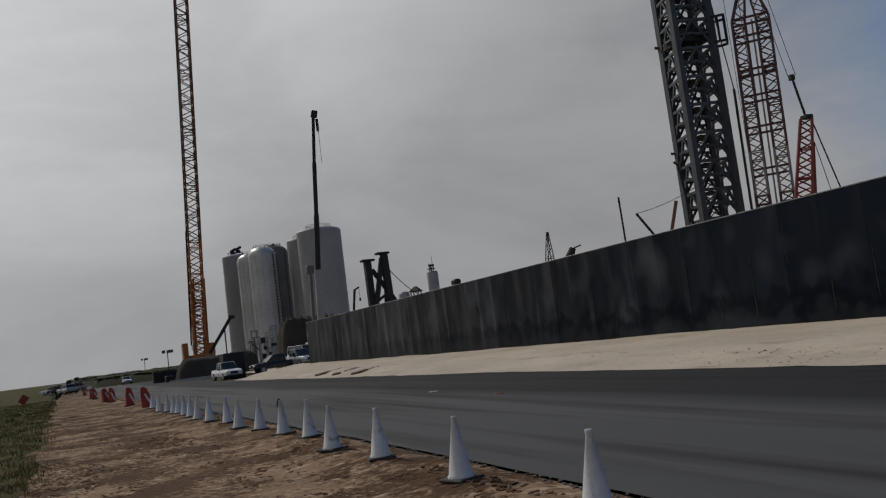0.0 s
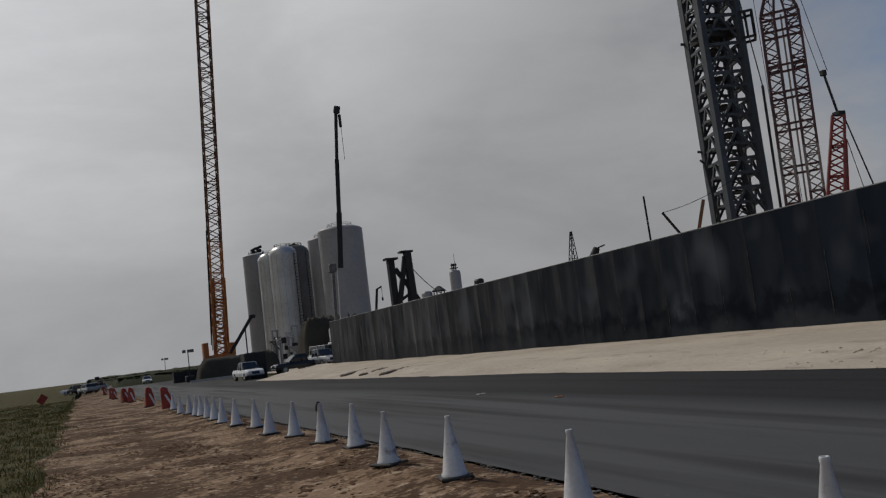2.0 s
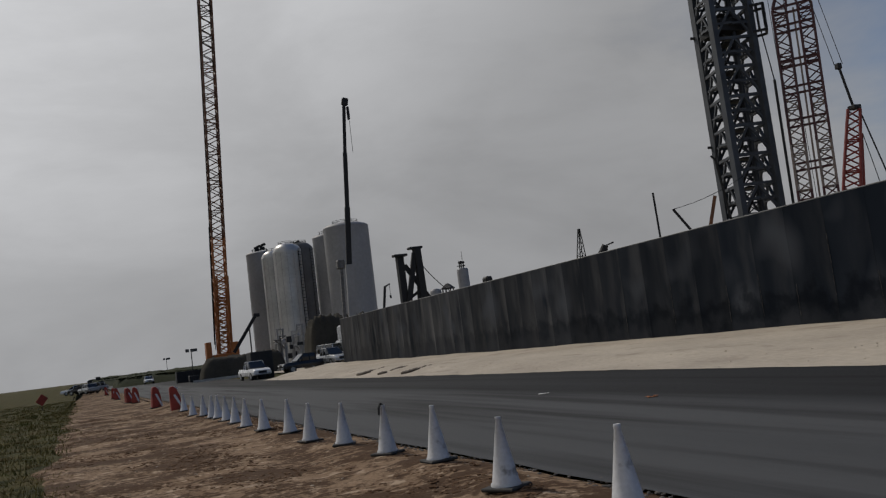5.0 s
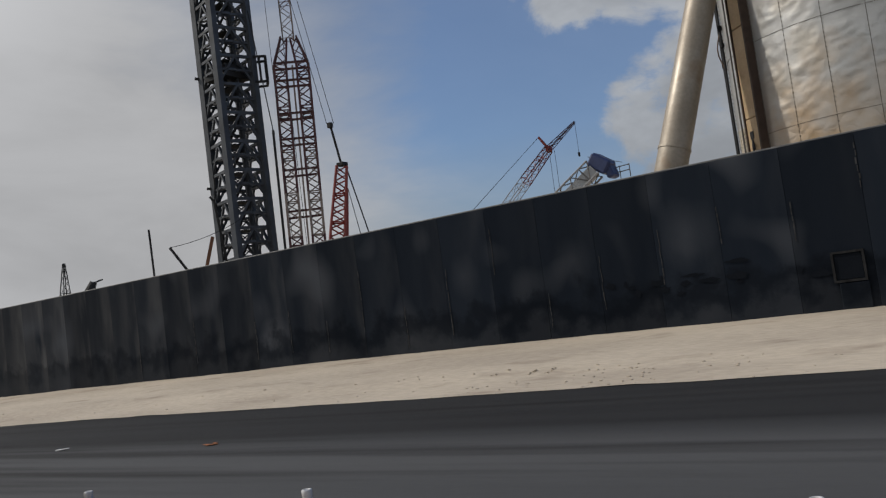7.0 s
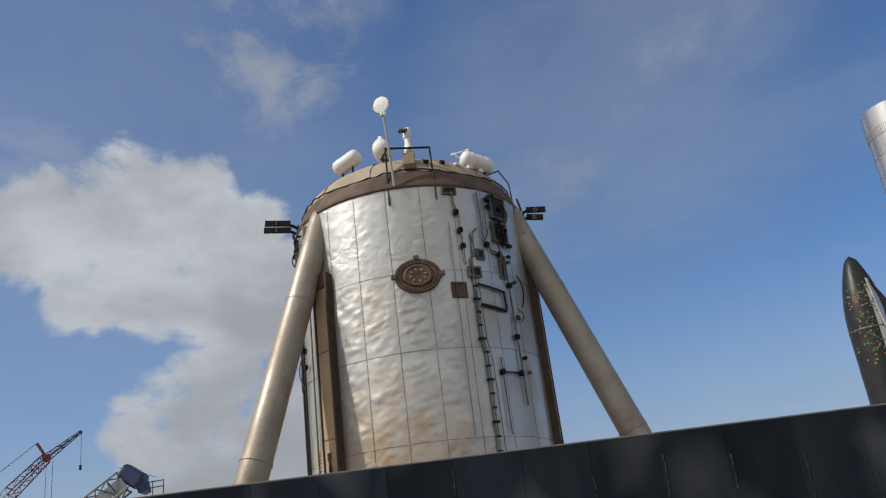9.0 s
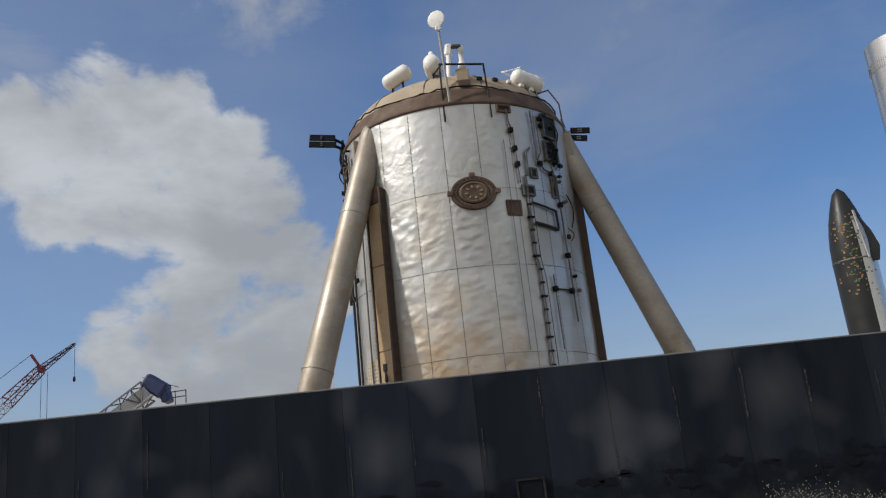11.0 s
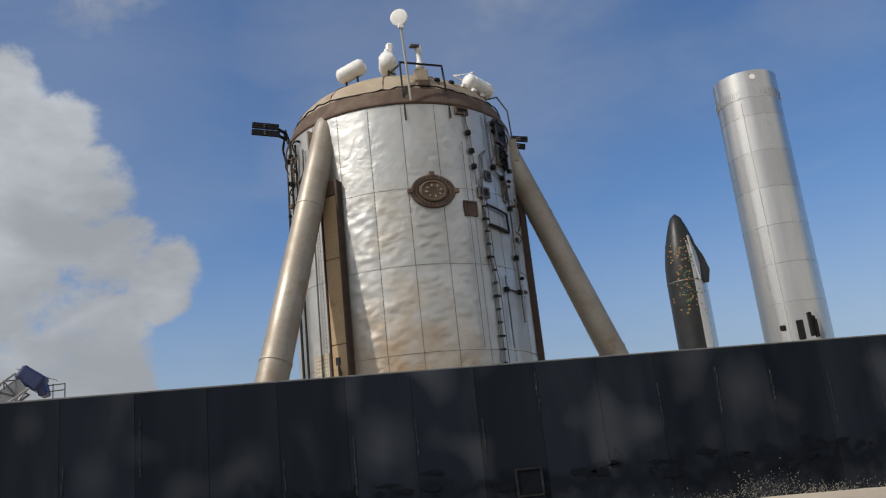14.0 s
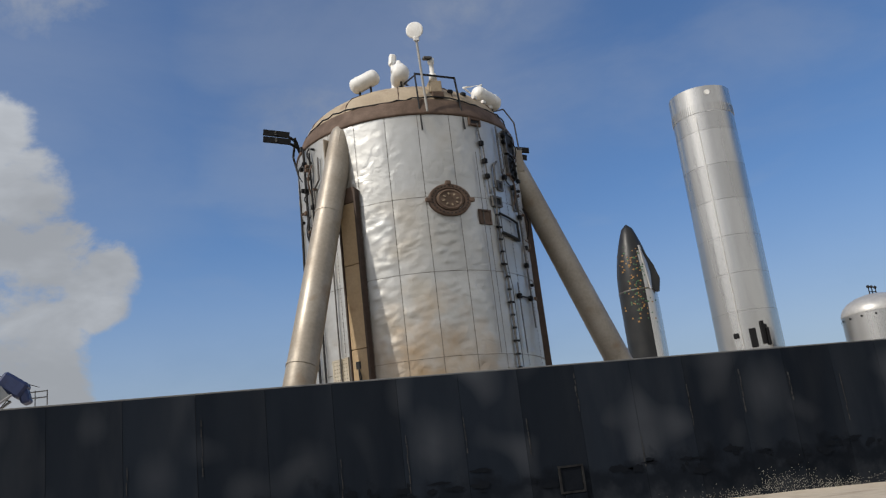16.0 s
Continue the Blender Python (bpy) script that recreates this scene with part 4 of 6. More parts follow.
def gas_bottle(a, b, r):
    bm = capsule(bmesh.new(), a, b, r, 24)
    ob = part("gas_bottle", bm, WHITE, hopper, "white composite gas bottle on the dome", True)
    for t in (0.2, 0.8):
        c = a.lerp(b, t)
        bm = bmesh.new()
        bar(bm, c, Vector((c.x, c.y, dome_z(math.hypot(c.x, c.y)) - 0.05)), 0.04, 6)
        part("strut", bm, DARK, ob)
        d = (b - a).normalized()
        bm = bmesh.new()
        bar(bm, c - d * 0.03, c + d * 0.03, r + 0.012, 24)
        part("strap", bm, WHITE, ob)
    return ob


gas_bottle(local(29.3, 12.0, 17.08), local(29.0, 11.31, 17.34), 0.31)
gas_bottle(local(28.72, 10.28, 17.42), local(29.4, 10.2, 17.45), 0.34)
gas_bottle(local(29.08, 7.10, 16.72), local(29.5, 6.28, 16.50), 0.32)
dish = bmesh.new()
lathe(dish, [(0, 0.012), (0.02, 0.01), (0.30, 0.022), (0.33, 0.012), (0.33, -0.01), (0.2, -0.05), (0, -0.06)], 32)
dish.transform(Matrix.Translation(local(27.02, 10.02, 18.28)) @ (Vector((-1, 0.45, -0.1))).to_track_quat("Z", "Y").to_matrix().to_4x4())
dish_ob = part("antenna_dish", dish, WHITE, hopper, "round white antenna dish on a pole", True)
bm = bmesh.new()
box(bm, local(27.04, 9.98, 17.93), (0.10, 0.22, 0.2), bevel=0.03)
part("dish_hub", bm, WHITE, dish_ob)
bm = bmesh.new()
bar(bm, local(27.12, 9.86, 15.0), local(27.06, 9.98, 17.95), 0.045, 8)
part("dish_pole", bm, CONCRETE, dish_ob)
cam_ob = part("camera_turret", lathe(bmesh.new(), [(0, 16.75), (0.16, 16.75), (0.14, 17.0), (0.09, 17.1), (0.09, 17.45), (0.13, 17.5), (0.13, 17.68), (0, 17.72)], 16, local(28.1, 9.2, 0)), WHITE, hopper, "white turret camera on a box", True)
bm = bmesh.new()
box(bm, local(28.0, 9.36, 17.66), (0.2, 0.36, 0.12), bevel=0.03)
part("lens_housing", bm, PIPE, cam_ob)
bm = bmesh.new()
box(bm, local(27.85, 9.26, 16.30), (0.42, 0.48, 0.48), bevel=0.03)
part("equipment_box", bm, PRIMER, hopper, "tan equipment box")
bm = bmesh.new()
box(bm, local(27.72, 9.24, 15.9), (0.42, 0.44, 0.22), bevel=0.02)
part("equipment_box", bm, RUST, hopper, "dark bracket below the box")
bm = bmesh.new()
polyline(bm, [local(27.2, 10.1, 14.3), local(27.55, 10.06, 16.75), local(27.75, 8.45, 16.70), local(27.35, 8.42, 14.4)], 0.035, 6)
part("rail", bm, DARK, hopper, "dark pipe railing")
bm = bmesh.new()
polyline(bm, [local(27.6, 10.0, 16.75), local(28.3, 10.3, 16.72), local(28.9, 10.0, 16.95)], 0.03, 6)
part("rail", bm, DARK, hopper)
mast = part("radio_mast", bar(bmesh.new(), local(32.9, 9.62, 17.2), local(33.55, 9.34, 20.35), 0.13, 10, 0.10), WHITE, hopper, "white mast with a camera head behind the dome's crown")
bm = bmesh.new()
box(bm, local(33.58, 9.32, 20.62), (0.30, 0.34, 0.62), Matrix.Rotation(radians(8), 3, "X"), 0.09)
part("camera_head", bm, WHITE, mast)
bulb_neck = bmesh.new()
lathe(bulb_neck, [(0.34, 0.0), (0.31, 0.14), (0.2, 0.28), (0.10, 0.36), (0.08, 0.46), (0, 0.47)], 20, local(28.9, 10.28, 17.55))
part("bottle_neck", bulb_neck, WHITE, hopper, "white rounded shoulder of a gas bottle", True)
for k in range(5):
    bm = bmesh.new()
    a = -165 + 9 * k
    box(bm, polar(a, 3.95, dome_z(3.95) + 0.06), (0.14, 0.2, 0.14), Matrix.Rotation(radians(a), 3, "Z"), 0.02)
    part("floodlight", bm, WHITE if k > 1 else DARK, hopper)
bm = bmesh.new()
polyline(bm, [local(29.3, 7.0, 16.6), local(28.95, 6.95, 17.05), local(29.3, 7.6, 17.1), local(29.7, 7.1, 17.0)], 0.03, 6)
part("pipe", bm, WHITE, hopper, "white pipework behind the bottle")
bm = bmesh.new()
polyline(bm, [local(29.9, 6.4, 16.3), local(29.6, 5.9, 16.3), local(29.4, 5.6, 15.6), local(29.4, 5.55, 14.4)], 0.03, 6)
part("pipe", bm, PIPE, hopper)
# cable draped along the dome's edge
bm = bmesh.new()
polyline(bm, [polar(a, 4.25 + 0.02 * math.sin(a), 15.70 + 0.07 * math.sin(a * 0.11) + 0.03 * math.sin(a * 0.7)) for a in range(100, 262, 4)], 0.03, 5)
part("cable", bm, DARK, hopper)
# flat lamp panels on arms at both flanks
for base, tip in ((local(31.9, 14.15, 16.04), local(31.5, 15.42, 16.20)), (local(31.8, 14.1, 15.70), local(31.4, 15.45, 15.86)), (local(32.2, 5.0, 15.6), local(32.0, 4.0, 15.52)), (local(32.2, 5.0, 15.3), local(32.0, 4.15, 15.18))):
    bm = bmesh.new()
    d = tip - base
    box(bm, base.lerp(tip, 0.62), (0.06, 0.26, d.length * 0.78), Matrix.Rotation(math.atan2(d.z, abs(d.y)) * (1 if d.y > 0 else -1), 3, "X") @ Matrix.Rotation(radians(-90), 3, "X"), 0.01)
    lamp = part("lamp_panel", bm, MATT, hopper, "flat black lamp panel on an arm")
    bm = bmesh.new()
    polyline(bm, [base - d * 0.1 - Vector((0, 0, 0.5)), base - Vector((0, 0, 0.12)), base.lerp(tip, 0.25)], 0.06, 8)
    part("lamp_arm", bm, MATT, lamp)
    for k in range(6):
        q = base.lerp(tip, 0.45 + 0.1 * (k // 2))
        bm = bmesh.new()
        box(bm, q + Vector((-0.035, 0, -0.045 + 0.09 * (k % 2))), (0.02, 0.08, 0.05))
        part("lamp_lens", bm, PIPE, lamp)
for y, s in ((14.15, 1), (5.1, -1)):
    bm = bmesh.new()
    polyline(bm, [local(32.0, y, 16.1), local(31.9, y + s * 0.15, 15.2), local(31.6, y, 14.2), local(31.4, y + s * 0.1, 9)], 0.05, 6)
    part("conduit", bm, DARK, hopper)


# ---- cones and barrels along the road edge ----
def build_cone():
    c = thing("traffic_cone", "tall white plastic traffic cone on a black rubber base", "traffic cone", "cones along the road edge")
    bm = bmesh.new()
    lathe(bm, [(0.150, 0.03), (0.148, 0.06), (0.135, 0.07), (0.027, 0.655), (0.030, 0.665), (0.030, 0.69), (0.026, 0.695), (0.019, 0.695), (0.019, 0.63), (0.10, 0.06)], 28)
    part("cone_body", bm, CONEM, c, smooth=True)
    bm = bmesh.new()
    box(bm, (0, 0, 0.018), (0.37, 0.37, 0.036), bevel=0.012)
    part("cone_base", bm, RUBBER, c, "black rubber base")
    return c


CONE_AT = ((3.31, 4.17, 6), (3.34, 6.95, 20), (3.33, 9.66, -12), (3.15, 11.50, 32), (3.43, 14.02, 5), (3.31, 15.72, 40), (3.26, 17.91, -20),
           (3.05, 19.5, 15), (3.14, 21.7, 30), (2.92, 23.5, 8), (2.85, 25.6, -30), (2.85, 27.4, 12), (2.85, 29.1, 25), (2.82, 30.7, 0), (2.74, 31.6, 18), (2.72, 33.7, 40), (2.60, 36.1, 10), (2.62, 39.8, 15))
first = None
for i, (x, y, turn) in enumerate(CONE_AT):
    tilt = random.uniform(-1.5, 1.5)
    m = pose(x, y, max(dirt_z(x, y), ground_z(x, y)) - 0.004, random.uniform(-1, 1), tilt, turn)
    if first is None:
        first = build_cone()
        first.matrix_basis = m
    else:
        c = copy_thing(first, m)
        if i == 5:
            bm = bmesh.new()
            polyline(bm, [(0.0, 0.0, 0.70), (-0.03, 0.02, 0.715), (-0.06, 0.03, 0.66), (-0.07, 0.03, 0.56)], 0.016, 6)
            part("torn_strap", bm, RUBBER, c, "black strap hanging from the tip")
            tagged(c, "tall white traffic cone with a black strap at its tip")


def build_barricade():
    """A tapered hollow plastic barricade with a sloping shoulder and a pale stripe across its face."""
    c = thing("plastic_barricade", "orange-red plastic barricade with a pale diagonal stripe on a dark base", "barricade", "orange barricades along the road edge")
    bm = bmesh.new()
    outline = ((-0.36, 0.06), (0.36, 0.06), (0.30, 0.62), (0.12, 0.98), (-0.06, 1.08), (-0.25, 1.06), (-0.31, 0.96))
    rows = []
    for y, k in ((-0.19, 0.94), (-0.15, 1.0), (0.15, 1.0), (0.19, 0.94)):
        rows.append([bm.verts.new((x * k * 0.68, y * (1.25 - 0.45 * z), 0.06 + (z - 0.06) * (0.5 + 0.5 * k))) for x, z in outline])
    for p, q in zip(rows, rows[1:]):
        for i in range(7):
            bm.faces.new((p[i], p[(i + 1) % 7], q[(i + 1) % 7], q[i]))
    bm.faces.new(rows[0][::-1])
    bm.faces.new(rows[-1])
    bmesh.ops.recalc_face_normals(bm, faces=bm.faces)
    part("barricade_body", bm, ORANGE, c)
    bm = bmesh.new()
    box(bm, (0.10, -0.222, 0.42), (0.09, 0.012, 0.66), Matrix.Rotation(radians(-5), 3, "X") @ Matrix.Rotation(radians(-24), 3, "Y"))
    part("reflective_stripe", bm, CONEM, c, "pale reflective stripe")
    bm = bmesh.new()
    box(bm, (0.06, 0, 1.0), (0.22, 0.05, 0.05), Matrix.Rotation(radians(28), 3, "Y"), 0.012)
    part("grip", bm, CONEM, c)
    bm = bmesh.new()
    box(bm, (0, 0, 0.035), (0.60, 0.46, 0.07), bevel=0.02)
    part("barricade_base", bm, RUBBER, c)
    return c


barricade = None
for x, y, lean, turn in ((2.56, 42.5, -3, 0), (2.17, 50.0, 2, 8), (1.78, 66, 3, -10), (1.48, 70, -3, 20), (1.0, 88, 0, 0), (0.85, 96, 2, 0), (0.4, 125, 0, 0)):
    m = pose(x, y, ground_z(x, y) + 0.01, 0, lean, turn)
    if barricade is None:
        barricade = build_barricade()
        barricade.matrix_basis = m
    else:
        copy_thing(barricade, m)
# orange sign board lying back in the grass
sgn = thing("warning_flag", "orange roadwork flag sign standing in the grass", "road sign", at=(-4.7, 80.0, -0.1), turn=12)
bm = bmesh.new()
box(bm, (0, 0, 0.75), (0.6, 0.03, 0.75), Matrix.Rotation(radians(38), 3, "Y"), 0.01)
part("sign_face", bm, ORANGE, sgn)
bm = bmesh.new()
bar(bm, (0, 0.02, -0.05), (0, 0.02, 0.7), 0.02, 6)
bar(bm, (-0.3, 0.4, 0), (0, 0.02, 0.5), 0.015, 6)
part("sign_stand", bm, DARK, sgn)

# grass at the verge
def verge_edge(y):
    return -1.15 - 0.017 * (y - 10) + 0.40 * noise.noise(Vector((0, y * 0.25, 8))) + 0.22 * noise.noise(Vector((2, y * 1.1, 8)))


def verge_z(x, y):
    base = max(ground_z(x, y) - 0.02, dirt_z(x, y) if x > -6 else -1)
    if x > verge_edge(y) - 0.12:
        return base - 0.03
    if x > -3.8:
        return base + 0.025
    return base + 0.07 + 0.10 * noise.noise(Vector((x * 0.4, y * 0.2, 4))) + 0.05 * noise.noise(Vector((x * 1.3, y * 0.9, 6))) + 0.25 * min(1, max(0, -x - 4) / 20)


verts, faces = [], []
for k in range(5200):
    y = 5 + 110 * random.random() ** 2.0
    edge = verge_edge(y) + 0.4
    x0 = edge - abs(random.gauss(0, 3.0 + y * 0.06)) + (random.random() < 0.14) * random.uniform(0, 1.1)
    tall = (0.5 + 0.9 * random.random() ** 2) * (1 if x0 < edge - 0.3 else 0.55)
    for b in range(11):
        x, yy = x0 + random.gauss(0, 0.08 + y * 0.002), y + random.gauss(0, 0.10)
        h, w = random.uniform(0.05, 0.15) * tall, random.uniform(0.004, 0.009) * (1 + y * 0.035)
        a = random.uniform(0, 6.28)
        dx, dy = w * math.cos(a), w * math.sin(a)
        lx, ly = random.gauss(0, 0.05), random.gauss(0, 0.05)
        z = verge_z(x, yy) - 0.01
        m = len(verts)
        verts += [(x - dx, yy - dy, z), (x + dx, yy + dy, z), (x + lx, yy + ly, z + h)]
        faces.append((m, m + 1, m + 2))
bm = bmesh.new()
me = bpy.data.meshes.new("blades")
me.from_pydata(verts, [], faces)
bm.from_mesh(me)
tagged(link_mesh("verge_grass", bm, BLADE), "rough olive-green grass along the dirt shoulder", "grass", kind="stuff")
sheet("grass_verge", [-60, -30, -16] + steps(-13, -4, 14) + [-3.5, -3.0, -2.6, lambda y: verge_edge(y) - 0.5, lambda y: verge_edge(y) - 0.2, verge_edge], steps(-12, 60, 144) + [80, 110, 150, 210, 300], verge_z, GRASS, "olive-green rough grass verge", "grass")


# ---- lattice booms ----
def lattice_part(parent, name, p0, p1, w0, w1, material, cell, r, lace=None, side=None):
    """A square lattice boom section between two points: four chords and zigzag lacing, each a part."""
    p0, p1 = Vector(p0), Vector(p1)
    d = (p1 - p0).normalized()
    s = (side or Vector((1, 0, 0)))
    s = (s - d * s.dot(d)).normalized()
    t = d.cross(s)
    L = (p1 - p0).length
    n = max(1, round(L / cell))

    def corner(k, f):
        w = (w0 + (w1 - w0) * f) / 2
        sx, sy = ((-1, -1), (1, -1), (1, 1), (-1, 1))[k % 4]
        return p0 + d * L * f + s * w * sx + t * w * sy

    for k in range(4):
        bm = bmesh.new()
        bar(bm, corner(k, 0), corner(k, 1), r, 6)
        part(name + "_chord", bm, material, parent)
    for k in range(4):
        for i in range(n):
            a, b = (k, k + 1) if i % 2 else (k + 1, k)
            part(name + "_lacing", bar(bmesh.new(), corner(a, i / n), corner(b, (i + 1) / n), r * 0.55, 4, caps=False), lace or material, parent)
            if i % 4 == 0:
                part(name + "_strut", bar(bmesh.new(), corner(k, i / n), corner(k + 1, i / n), r * 0.55, 4, caps=False), lace or material, parent)


def cable(parent, a, b, r=0.05, sag=0.0, name="cable"):
    a, b = Vector(a), Vector(b)
    bm = bmesh.new()
    pts = [a.lerp(b, k / 8) - Vector((0, 0, sag * 4 * (k / 8) * (1 - k / 8))) for k in range(9)] if sag else [a, b]
    polyline(bm, pts, r, 5)
    part(name, bm, DARK, parent)


# orange crawler crane
oc = thing("crawler_crane", "tall orange lattice-boom crawler crane", "crane", at=(21.4, 168.2, -0.45))
foot, head = Vector((-0.05, 0, 3.2)), Vector((4.2, -0.6, 105))
for k in range(9):
    a, b = foot.lerp(head, k / 9), foot.lerp(head, (k + 1) / 9)
    # darker colours up the boom stand in for its being backlit
    lattice_part(oc, "boom", a, b, 2.3 if k else 1.9, 2.3, YELLOW if k < 2 else DIMORANGE, 1.2, 0.17, YELLOW if k < 2 else DIMORANGE if k < 5 else DULL)
bm = bmesh.new()
box(bm, (-2.7, 0, 4.4), (1.0, 2.4, 4.2), bevel=0.1)
box(bm, (0.3, 0, 3.4), (4.6, 3.2, 1.4), bevel=0.1)
part("engine_house", bm, YELLOW, oc)
bm = bmesh.new()
box(bm, (2.0, -0.5, 4.9), (1.4, 2.0, 2.4), bevel=0.15)
part("cab", bm, YELLOW, oc)
for s in (-2.3, 2.3):
    bm = bmesh.new()
    box(bm, (s, 0, 1.0), (1.2, 8, 1.6), bevel=0.4)
    part("crawler_track", bm, DARK, oc)
bm = bmesh.new()
box(bm, (0, 0, 2.2), (3.6, 3, 1.0), bevel=0.1)
part("carbody", bm, YELLOW, oc)
lattice_part(oc, "mast", Vector((0.35, 0.5, 3.0)), Vector((1.0, 0.4, 18.5)), 2.3, 2.0, YELLOW, 0.9, 0.16)
cable(oc, (-1.4, 0, 5), (1.9, -0.5, 80), 0.07)
cable(oc, (-1.5, 0, 6), (-0.5, -0.3, 28), 0.10, name="pendant")

# slim telescopic crane
tc = thing("telescopic_crane", "dark telescopic mobile crane with its boom raised", "crane", at=(27.2, 99.8, 0))
bm = bmesh.new()
box(bm, (0, 0, 2.0), (2.6, 9, 1.6), bevel=0.2)
box(bm, (-0.3, 1, 3.6), (2.2, 3.5, 1.8), bevel=0.2)
part("carrier", bm, CARS, tc)
for dy in (-3.2, -1.2, 1.4, 3.2):
    for s in (-1.15, 1.15):
        bm = bmesh.new()
        bar(bm, (s - 0.2, dy, 0.62), (s + 0.2, dy, 0.62), 0.62, 16)
        part("wheel", bm, RUBBER, tc)
tb = [Vector((-0.1, 0, 4.0)), Vector((0.22, -0.05, 11.3)), Vector((0.75, -0.15, 18.0)), Vector((1.2, -0.25, 24.5)), Vector((1.72, -0.4, 30.6))]
for k, w in enumerate((0.86, 0.62, 0.50, 0.40)):
    bm = bmesh.new()
    beam(bm, tb[k] - (tb[k + 1] - tb[k]) * (0.05 if k else 0), tb[k + 1], w, w)
    part("boom_section", bm, DARK if k else TANK, tc)
bm = bmesh.new()
box(bm, (1.85, -0.4, 30.7), (0.75, 0.5, 0.9), Matrix.Rotation(radians(12), 3, "Y"), 0.1)
box(bm, (2.1, -0.4, 29.3), (0.3, 0.3, 1.6), bevel=0.05)
part("boom_head", bm, DARK, tc)
cable(tc, (2.15, -0.4, 28.6), (2.15, -0.4, 24.5), 0.03)
bm = bmesh.new()
beam(bm, (-1.0, 0, 5.2), (-0.75, 0, 11.6), 0.35, 0.35)
box(bm, (-0.8, 0, 11.4), (0.9, 0.8, 1.0), bevel=0.1)
part("lift_ram", bm, PIPE, tc)


# ---- storage tanks ----
def tank(name, x, y, r, top, dome, material, label, rings=0, ladder=False):
    t = thing(name, label, "storage tank", "tank farm", at=(x, y, 0))
    bm = bmesh.new()
    lathe(bm, [(r, 0), (r, top)], 64)
    part("tank_shell", bm, material, t, smooth=True)
    bm = bmesh.new()
    lathe(bm, [(r + 0.02, top)] + [(r * math.cos(k), top + dome * math.sin(k)) for k in (0.2, 0.45, 0.75, 1.1, 1.4)] + [(0, top + dome)], 64)
    part("tank_roof", bm, material, t, smooth=True)
    for k in range(rings):
        bm = bmesh.new()
        z = top * (k + 1) / (rings + 1)
        lathe(bm, [(r, z - 0.05), (r + 0.025, z - 0.04), (r + 0.025, z + 0.04), (r, z + 0.05)], 64)
        part("weld_ring", bm, material, t)
    bm = bmesh.new()
    for k in range(40):
        a, b = radians(9 * k), radians(9 * k + 9)
        for z in (0.25, 0.5):
            bar(bm, (r * 0.55 * math.cos(a), r * 0.55 * math.sin(a), top + dome * 0.8 + z), (r * 0.55 * math.cos(b), r * 0.55 * math.sin(b), top + dome * 0.8 + z), 0.03, 4)
        if k % 4 == 0:
            bar(bm, (r * 0.55 * math.cos(a), r * 0.55 * math.sin(a), top + dome * 0.75), (r * 0.55 * math.cos(a), r * 0.55 * math.sin(a), top + dome * 0.8 + 0.5), 0.03, 4)
    part("guard_rail", bm, DARK, t)
    for k in range(14 if rings > 7 else 0):
        a = 2 * math.pi * k / 14
        bm = bmesh.new()
        bar(bm, (r * math.cos(a), r * math.sin(a), 0), (r * math.cos(a), r * math.sin(a), top), 0.03, 4)
        part("rib", bm, TANK, t)
    if ladder:
        bm = bmesh.new()
        for s in (-0.3, 0.3):
            bar(bm, (r * 0.72 + s, -r * 0.72 - 0.3, 1), (r * 0.72 + s, -r * 0.72 - 0.3, top), 0.05, 5)
        for k in range(int(top / 0.6)):
            bar(bm, (r * 0.72 - 0.3, -r * 0.72 - 0.3, 1 + 0.6 * k), (r * 0.72 + 0.3, -r * 0.72 - 0.3, 1 + 0.6 * k), 0.04, 4)
        part("ladder", bm, DARK, t)
    return t


tank("storage_tank", 41.3, 147.3, 3.95, 22.6, 0.9, TANK, "large smooth grey storage tank with a shallow roof")
tank("storage_tank", 41.05, 158.5, 3.0, 22.6, 0.8, TANK, "smooth grey storage tank standing behind the largest one")
t3 = tank("storage_tank", 33.0, 158.3, 2.6, 20.4, 1.8, STEEL, "ribbed stainless storage tank with a rounded top", 9, True)
tank("storage_tank", 31.7, 165.0, 2.2, 20.3, 1.6, STEEL, "stainless storage tank partly hidden by another", 9)
tank("storage_tank", 30.7, 172.5, 2.7, 22.2, 0.6, TANK, "grey storage tank with equipment on its roof", 0)
tank("storage_tank", 38.4, 172.0, 2.7, 22.4, 1.6, SHADETANK, "storage tank between others, darkened for the shade it stands in", 6, True)
for x, y, z in ((30.1, 171.8, 23.2), (31.1, 171.5, 23.5), (37.8, 171.0, 23.4)):
    rv = thing("roof_equipment", "dark valve gear on a tank roof", "valve gear", "roof gear", at=(x, y, z - 0.6))
    bm = bmesh.new()
    box(bm, (0, 0, 0.3), (0.9, 0.7, 0.6), bevel=0.05)
    part("body", bm, DARK, rv)
    bm = bmesh.new()
    bar(bm, (-0.5, 0, 0.7), (0.6, 0, 1.2), 0.28, 10)
    part("vent_pipe", bm, DARK, rv)

# pipework and skids at the tanks' feet
for k in range(9):
    x = 28.5 + 1.15 * k
    sk = thing("pipe_skid", "small white and grey pipe skid at the tanks", "pipe skid", "pipe skids", at=(x, 150 + (k % 3), 0))
    bm = bmesh.new()
    h = random.uniform(2.2, 5.0)
    bar(bm, (0, 0, 0), (0, 0, h), 0.16, 8)
    bar(bm, (0, 0, h), (0.9, 0, h), 0.12, 8)
    bar(bm, (0.9, 0, h), (0.9, 0, 0), 0.10, 8)
    part("riser", bm, CARS if k % 2 else CONCRETE, sk)
    bm = bmesh.new()
    box(bm, (0.4, 0, h * 0.4), (0.7, 0.5, 0.9), bevel=0.05)
    part("valve_box", bm, WHITE if k % 4 == 0 else DARK, sk)

